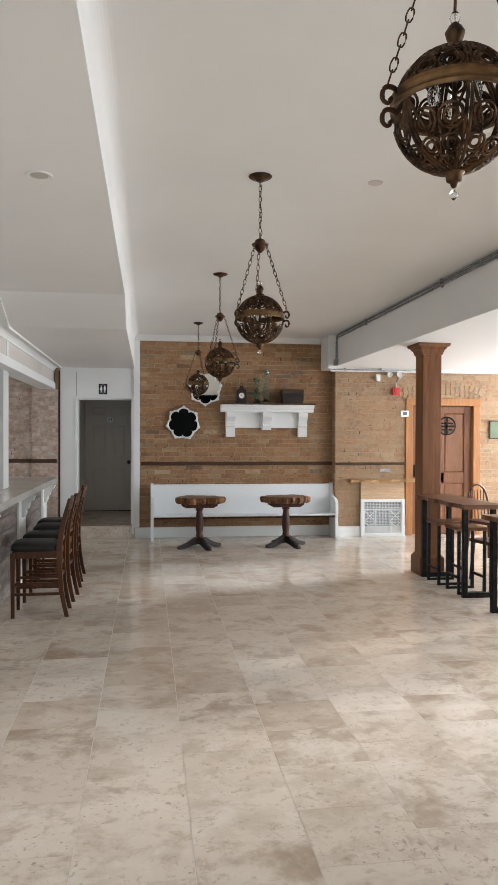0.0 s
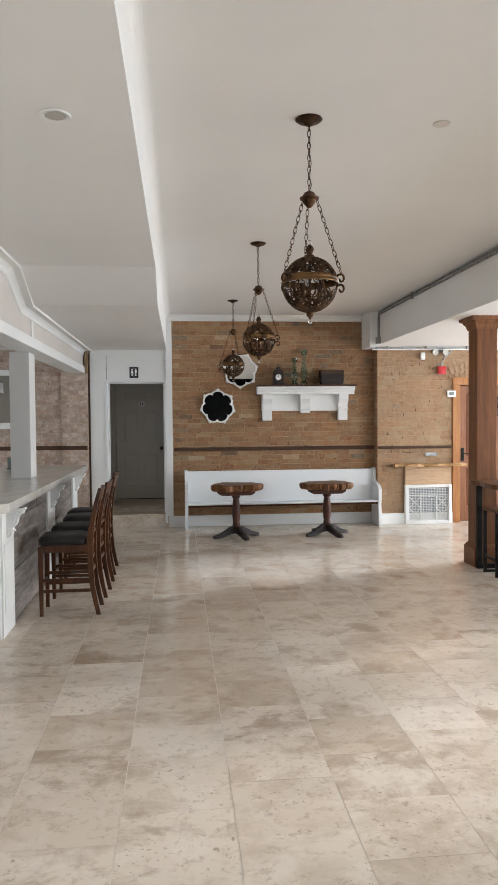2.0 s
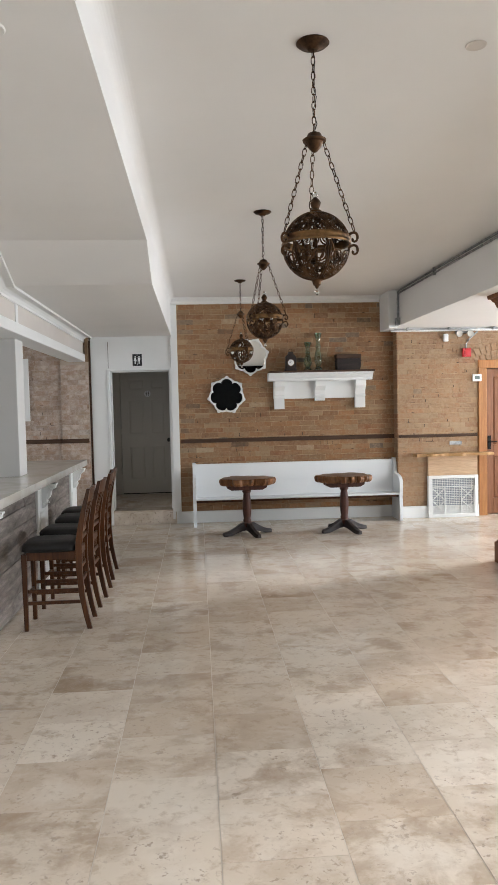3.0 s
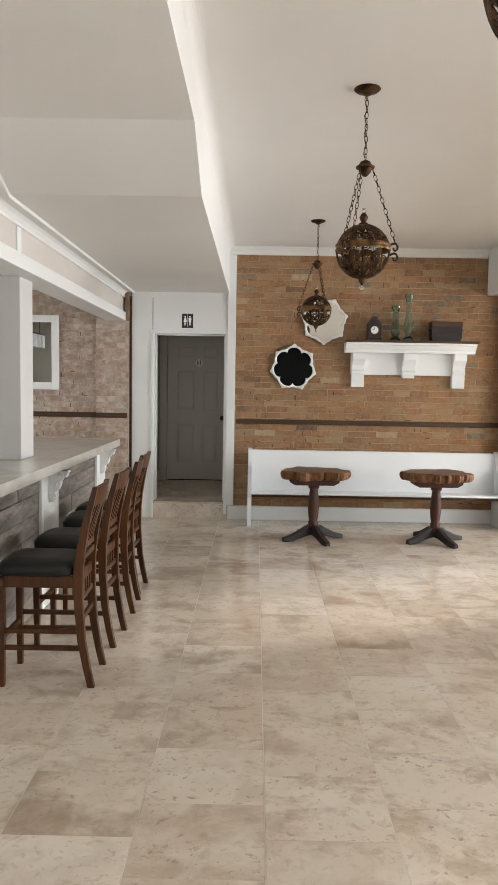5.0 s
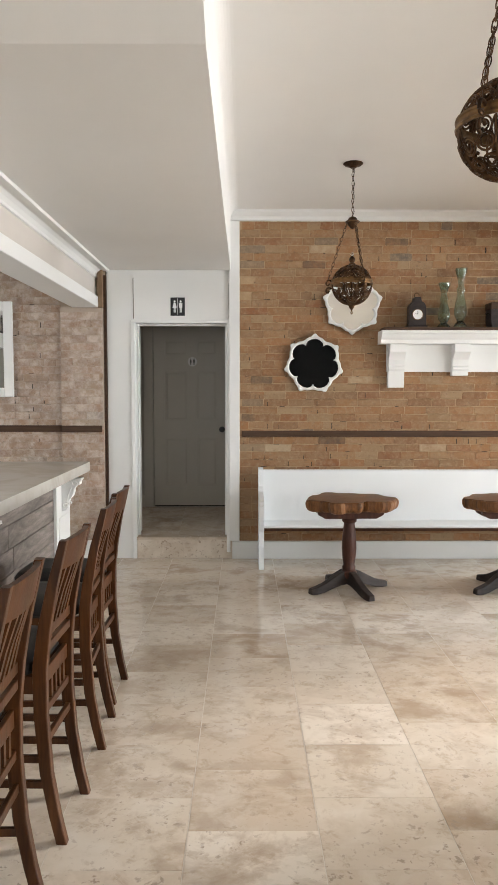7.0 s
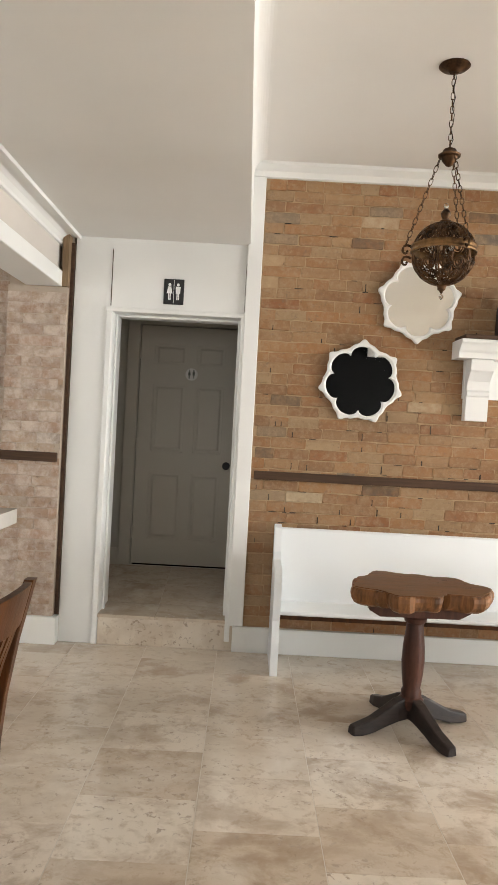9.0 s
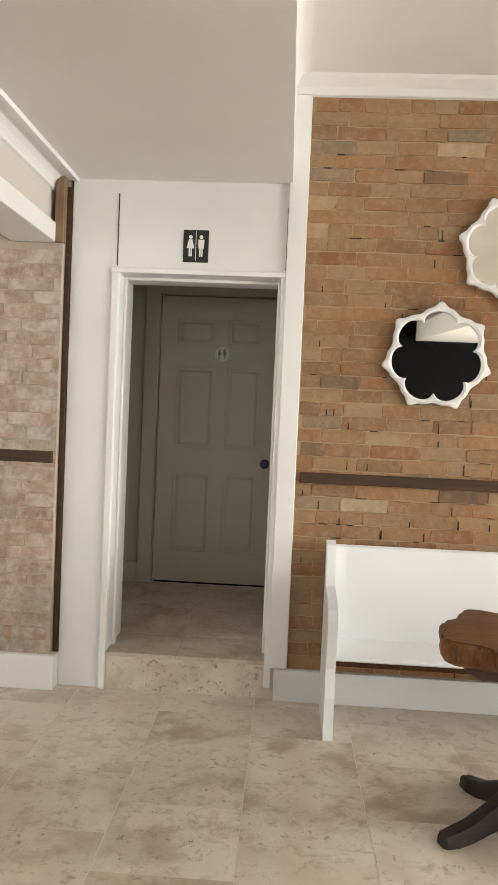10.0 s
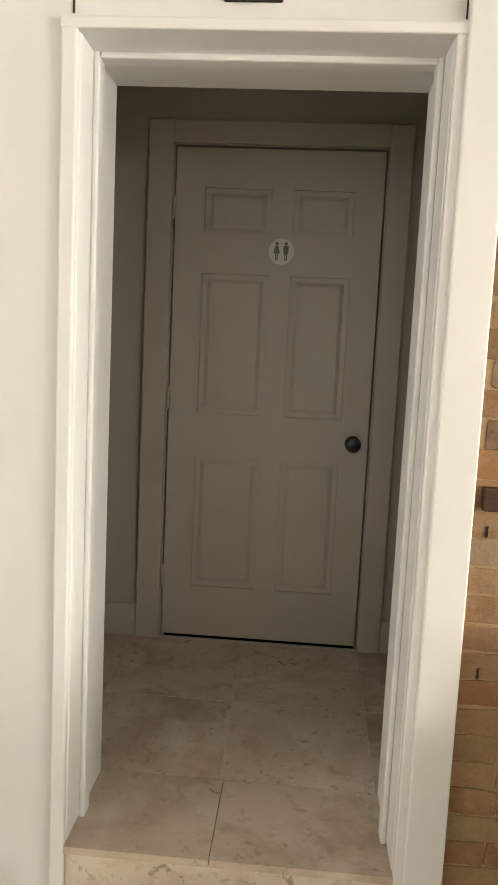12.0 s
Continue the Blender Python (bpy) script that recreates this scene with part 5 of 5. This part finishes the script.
part("riser", Shape().box(-0.02, -0.004, -0.139, 0.139, 0.10, 0.185), OAK, step)
part("riser", Shape().box(-0.245, -0.226, -0.139, 0.139, 0.209, 0.385), OAK, step)

# ---- pieces of floor and walls ----
def piece_mesh(name, sx, sy, sz, chamfer, jitter, material, seed):
    """A worn block with chamfered front edges, centred in x and z, its back at y = 0 and its face at -sy."""
    rnd = random.Random(seed)
    j = lambda: rnd.uniform(-jitter, jitter)
    a, b, r = sx / 2, sz / 2, min(sx, sz) * 0.09
    ring = [(-a, -b + r), (-a + r, -b), (0, -b), (a - r, -b), (a, -b + r), (a, b - r), (a - r, b), (0, b), (-a + r, b), (-a, b - r)]
    n, c = len(ring), chamfer
    rim = [(x + j() * 0.5, z + j() * 0.45) for x, z in ring]
    verts = [(x, 0, z) for x, z in rim] + [(x, -sy + c, z) for x, z in rim]
    verts += [(x * (1 - 2 * c / sx) + j() * 0.3, -sy + j() * 0.25, z * (1 - 2 * c / sz) + j() * 0.3) for x, z in rim]
    faces = [(q * n + i, q * n + (i + 1) % n, (q + 1) * n + (i + 1) % n, (q + 1) * n + i) for q in (0, 1) for i in range(n)] + [tuple(range(2 * n, 3 * n))]
    return Shape().add(verts, faces).mesh(name, material)


PALE_BRICK = brick_material("whitewashed_brick", False, (0.47, 0.37, 0.245))
# old brick mixed partly towards a paler tan, for the eastern wall
BRICK_EAST = brick_material("pale_tan_brick", False, (0.45, 0.335, 0.225), 0.5)
SMOKED_BRICK = brick_material("smoked_brick", False, (0.11, 0.078, 0.052))
ODD_BRICKS = [(0.38, 1.015, PALE_BRICK), (1.80, 1.03, PALE_BRICK), (0.77, 2.86, PALE_BRICK), (1.10, 1.66, PALE_BRICK), (0.28, 1.684, SMOKED_BRICK), (0.117, 1.335, SMOKED_BRICK), (1.41, 2.93, SMOKED_BRICK), (0.63, 2.72, SMOKED_BRICK), (0.85, 1.10, SMOKED_BRICK), (2.75, 2.85, SMOKED_BRICK)]


def lay_bricks(parent, material, x0, x1, z0, z1, y, near, holes=(), seed=1, flip=1):
    """Courses of uneven bricks on a wall face; those for which near(x, z) holds are parts, the rest is one mesh."""
    rnd = random.Random(seed)
    kinds = [piece_mesh("brick", 0.222, 0.0034, 0.068, 0.0018, 0.007, material, seed * 10 + i) for i in range(7)]
    odd = {m: [piece_mesh("brick", 0.222, 0.0034, 0.068, 0.0018, 0.007, m, seed * 10 + 9)] for m in (PALE_BRICK, SMOKED_BRICK)}
    rest = Shape()
    course, row, singles = 0.070, 0, 0
    z = z0 + course / 2
    while z < z1 - 0.02:
        x = x0 - (0.115 if row % 2 else 0.0) + rnd.uniform(-0.02, 0.02)
        header_row = row % 9 == 5
        while x < x1:
            length = (0.112 if header_row else 0.222) * rnd.uniform(0.86, 1.16)
            if not header_row and rnd.random() < 0.07:
                length *= 0.55
            a, b = max(x, x0), min(x + length, x1)
            x += length
            top = min(z + course / 2, z1) - z
            if b - a < 0.035 or any(h[0] < (a + b) / 2 < h[1] and h[2] < z < h[3] for h in holes):
                continue
            kind = next((m for px, pz, m in ODD_BRICKS if a < px < b and abs(z - pz) < course / 2), None) if flip else None
            mesh = odd[kind][0] if kind else rnd.choice(kinds)
            scale = ((b - a - rnd.uniform(0.001, 0.006)) / 0.222, rnd.uniform(0.7, 1.6), (0.0665 * rnd.uniform(0.96, 1.03)) / 0.068 * min(1.0, top / (course / 2) + 0.02))
            m = pose((a + b) / 2, y, z + rnd.uniform(-0.002, 0.002), rnd.uniform(-0.9, 0.9), rnd.uniform(-0.6, 0.6), rnd.uniform(-0.5, 0.5)) @ Matrix.Diagonal((*scale, 1))
            if kind or near((a + b) / 2, z) and singles < 290:
                singles += 1
                ob = new("brick", mesh)
                ob.matrix_basis, ob.parent = m, parent
            else:
                rest.add([m @ v.co for v in mesh.vertices], [tuple(p.vertices) for p in mesh.polygons])
        z += course
        row += 1
    if rest.v:
        tagged(part("bricks", rest, material, parent, "further courses of the same old bricks"), kind="stuff")


lay_bricks(bpy.data.objects["wall_north"], BRICK, -0.016, JOG - 0.002, 0.165, CEIL - 0.09, NORTH, lambda x, z: x < 2.0 and 0.7 < z < 3.0 and (x < 1.35 or z < 1.6), holes=((-0.1, 0.07, 2.42, 2.62), (-0.1, 0.05, 2.30, 2.34)), seed=3)
lay_bricks(bpy.data.objects["wall_north_east"], BRICK_EAST, JOG, 7.5, 0.165, EASTCEIL, JOGY, lambda x, z: x < 4.3, holes=((3.63, 4.30, 0.0, 0.9), (DX0 - 0.1, DX1 + 0.1, 0, DTOP + 0.30)), seed=5, flip=0)
lay_bricks(bpy.data.objects["wall_bar_north"], BRICK_BAR, -3.4, -1.655, 0.185, LOW_FAR, NORTH, lambda x, z: x > -2.4 and z > 0.2, seed=7, flip=0)
lay_bricks(bpy.data.objects["wall_bar_pier"], BRICK_BAR, -1.65, -1.266, 0.185, 2.32, NORTH - 0.055, lambda x, z: z > 0.2, seed=8, flip=0)
def open_joints(parent, x0, x1, z0, z1, y, count, seed):
    """Dark slivers laid on the joints, painting the shade in gaps where mortar has fallen out between bricks."""
    rnd = random.Random(seed)
    s = Shape()
    for _ in range(count):
        x, z = rnd.uniform(x0, x1), z0 + 0.070 * rnd.randrange(int((z1 - z0) / 0.070))
        if rnd.random() < 0.5:
            w = rnd.uniform(0.02, 0.075)
            s.prism([(x, z - 0.0015), (x + w * 0.4, z - 0.0024), (x + w * 0.9, z - 0.0018), (x + w, z + 0.001), (x + w * 0.7, z + 0.0022), (x + w * 0.1, z + 0.0018)], y - 0.0078, y - 0.0006, "y")
        else:
            h = rnd.uniform(0.03, 0.060)
            s.prism([(x - 0.004, z + 0.006), (x + 0.001, z + 0.002), (x + 0.003, z + h * 0.3), (x + 0.002, z + h * 0.8), (x + 0.003, z + h), (x - 0.003, z + h * 0.96), (x - 0.002, z + h * 0.5)], y - 0.0078, y - 0.0006, "y")
    tagged(part("open_joints", s, GAP_SHADE, parent, "dark slivers for the shade in gaps of fallen mortar"), kind="stuff")


# near-black colour for the shade inside the open joints
GAP_SHADE = paint("dark_gap", (0.022, 0.016, 0.012), 0.95, 0.2)
open_joints(bpy.data.objects["wall_north"], 0.0, JOG - 0.15, 0.165, CEIL - 0.17, NORTH, 110, 21)
open_joints(bpy.data.objects["wall_north"], 0.0, 1.3, 0.795, 1.78, NORTH, 45, 24)
open_joints(bpy.data.objects["wall_north_east"], JOG + 0.02, 4.2, 0.95, EASTCEIL - 0.1, JOGY, 50, 22)
open_joints(bpy.data.objects["wall_bar_north"], -2.6, -1.76, 0.185, LOW_FAR - 0.1, NORTH, 60, 23)
# brick return at the jog and the shallow arch over the orange door
arch = Shape()
mid, rise, span = (DX0 + DX1) / 2, 0.13, (DX1 - DX0) / 2 + 0.14
for ring in (0, 1):
    for i in range(17):
        u = -1 + 2 * (i + 0.5) / 17
        m = pose(mid + u * span, JOGY, DTOP + 0.10 + rise * (1 - u * u) + 0.115 * ring, 0, u * 22, 0)
        b = Shape().box(-0.036, 0.036, -0.014, 0, -0.053, 0.053)
        arch.add([m @ Vector(v) for v in b.v], b.f)
part("brick_arch", arch, BRICK_EAST, bpy.data.objects["wall_north_east"], "shallow arch of upright bricks over the door")
ret = Shape()
for k in range(36):
    ret.box(JOG - 0.012, JOG, JOGY - 0.004, NORTH - 0.03, 0.17 + k * 0.070 + 0.004, 0.17 + k * 0.070 + 0.066)
part("bricks_return", ret, BRICK, bpy.data.objects["wall_north_east"], "brick edges where the wall steps forward")

# floor tiles in half-staggered columns along the room
TILE_W, TILE_L, JOINT0, ROW0 = 0.467, 0.415, -0.177, 7.26
tile_shape = Shape().box(-TILE_W / 2 + 0.0017, TILE_W / 2 - 0.0017, -TILE_L / 2 + 0.0004, TILE_L / 2 - 0.0004, -0.012, 0.0)
tile_mesh = {m: tile_shape.mesh("tile", m) for m in (TRAVERTINE, HONEY_STONE, CREAM_STONE)}
# tiles that stand out from their neighbours, by column and row
HONEY = {(0, 0), (0, 1), (0, 4), (0, -6), (0, -5), (1, -7), (1, 4), (1, -2), (2, 2), (2, 3), (2, 4), (2, -1), (2, -8), (3, 1), (-1, 3), (-1, 5), (-1, -8), (2, 0), (0, -3), (3, -6), (4, -4)}
CREAM = {(1, 3), (1, 5), (1, 6), (2, 5), (-1, 4), (1, -8), (2, -6), (2, -7), (3, -8), (-1, -7), (-1, -6), (0, 5), (3, 5), (0, -8), (-2, 4), (-1, 6), (0, -1), (1, 1), (4, -7), (4, 6), (5, 5)}
floor_ob, rest = bpy.data.objects["floor"], Shape()
rnd = random.Random(11)
for i in range(-10, 18):
    cx = JOINT0 + (i + 0.5) * TILE_W
    if cx - TILE_W / 2 > EAST:
        continue
    start = ROW0 + (TILE_L / 2 if i % 2 else 0.0)
    for k in range(-27, 12):
        cy = start + (k + 0.5) * TILE_L
        y0, y1 = max(cy - TILE_L / 2, SOUTH), min(cy + TILE_L / 2, NORTH - 0.005)
        x0, x1 = max(cx - TILE_W / 2, -4.5), min(cx + TILE_W / 2, EAST)
        if y1 - y0 < 0.02 or x1 - x0 < 0.02:
            continue
        whole = y1 - y0 > TILE_L - 0.001 and x1 - x0 > TILE_W - 0.001
        if whole and -4 <= i <= 9 and 2.9 < cy < 11.5 and (i < 6 or cy > 4):
            stone = HONEY_STONE if (i, k) in HONEY else CREAM_STONE if (i, k) in CREAM else TRAVERTINE
            ob = new("tile", tile_mesh[stone])
            ob.matrix_basis = pose(cx, cy, rnd.uniform(-0.0004, 0.0003), rnd.uniform(-0.04, 0.04), rnd.uniform(-0.04, 0.04), 0)
            ob.parent = floor_ob
        else:
            rest.box(x0 + 0.0016, x1 - 0.0016, y0 + 0.0004, y1 - 0.0004, -0.012, rnd.uniform(-0.0004, 0.0003))
tagged(part("tiles", rest, TRAVERTINE, floor_ob, "further travertine floor tiles"), kind="stuff")
passage = bpy.data.objects["floor_passage"]
slope = math.degrees(math.atan2(0.106, BACK - NORTH - 0.33))
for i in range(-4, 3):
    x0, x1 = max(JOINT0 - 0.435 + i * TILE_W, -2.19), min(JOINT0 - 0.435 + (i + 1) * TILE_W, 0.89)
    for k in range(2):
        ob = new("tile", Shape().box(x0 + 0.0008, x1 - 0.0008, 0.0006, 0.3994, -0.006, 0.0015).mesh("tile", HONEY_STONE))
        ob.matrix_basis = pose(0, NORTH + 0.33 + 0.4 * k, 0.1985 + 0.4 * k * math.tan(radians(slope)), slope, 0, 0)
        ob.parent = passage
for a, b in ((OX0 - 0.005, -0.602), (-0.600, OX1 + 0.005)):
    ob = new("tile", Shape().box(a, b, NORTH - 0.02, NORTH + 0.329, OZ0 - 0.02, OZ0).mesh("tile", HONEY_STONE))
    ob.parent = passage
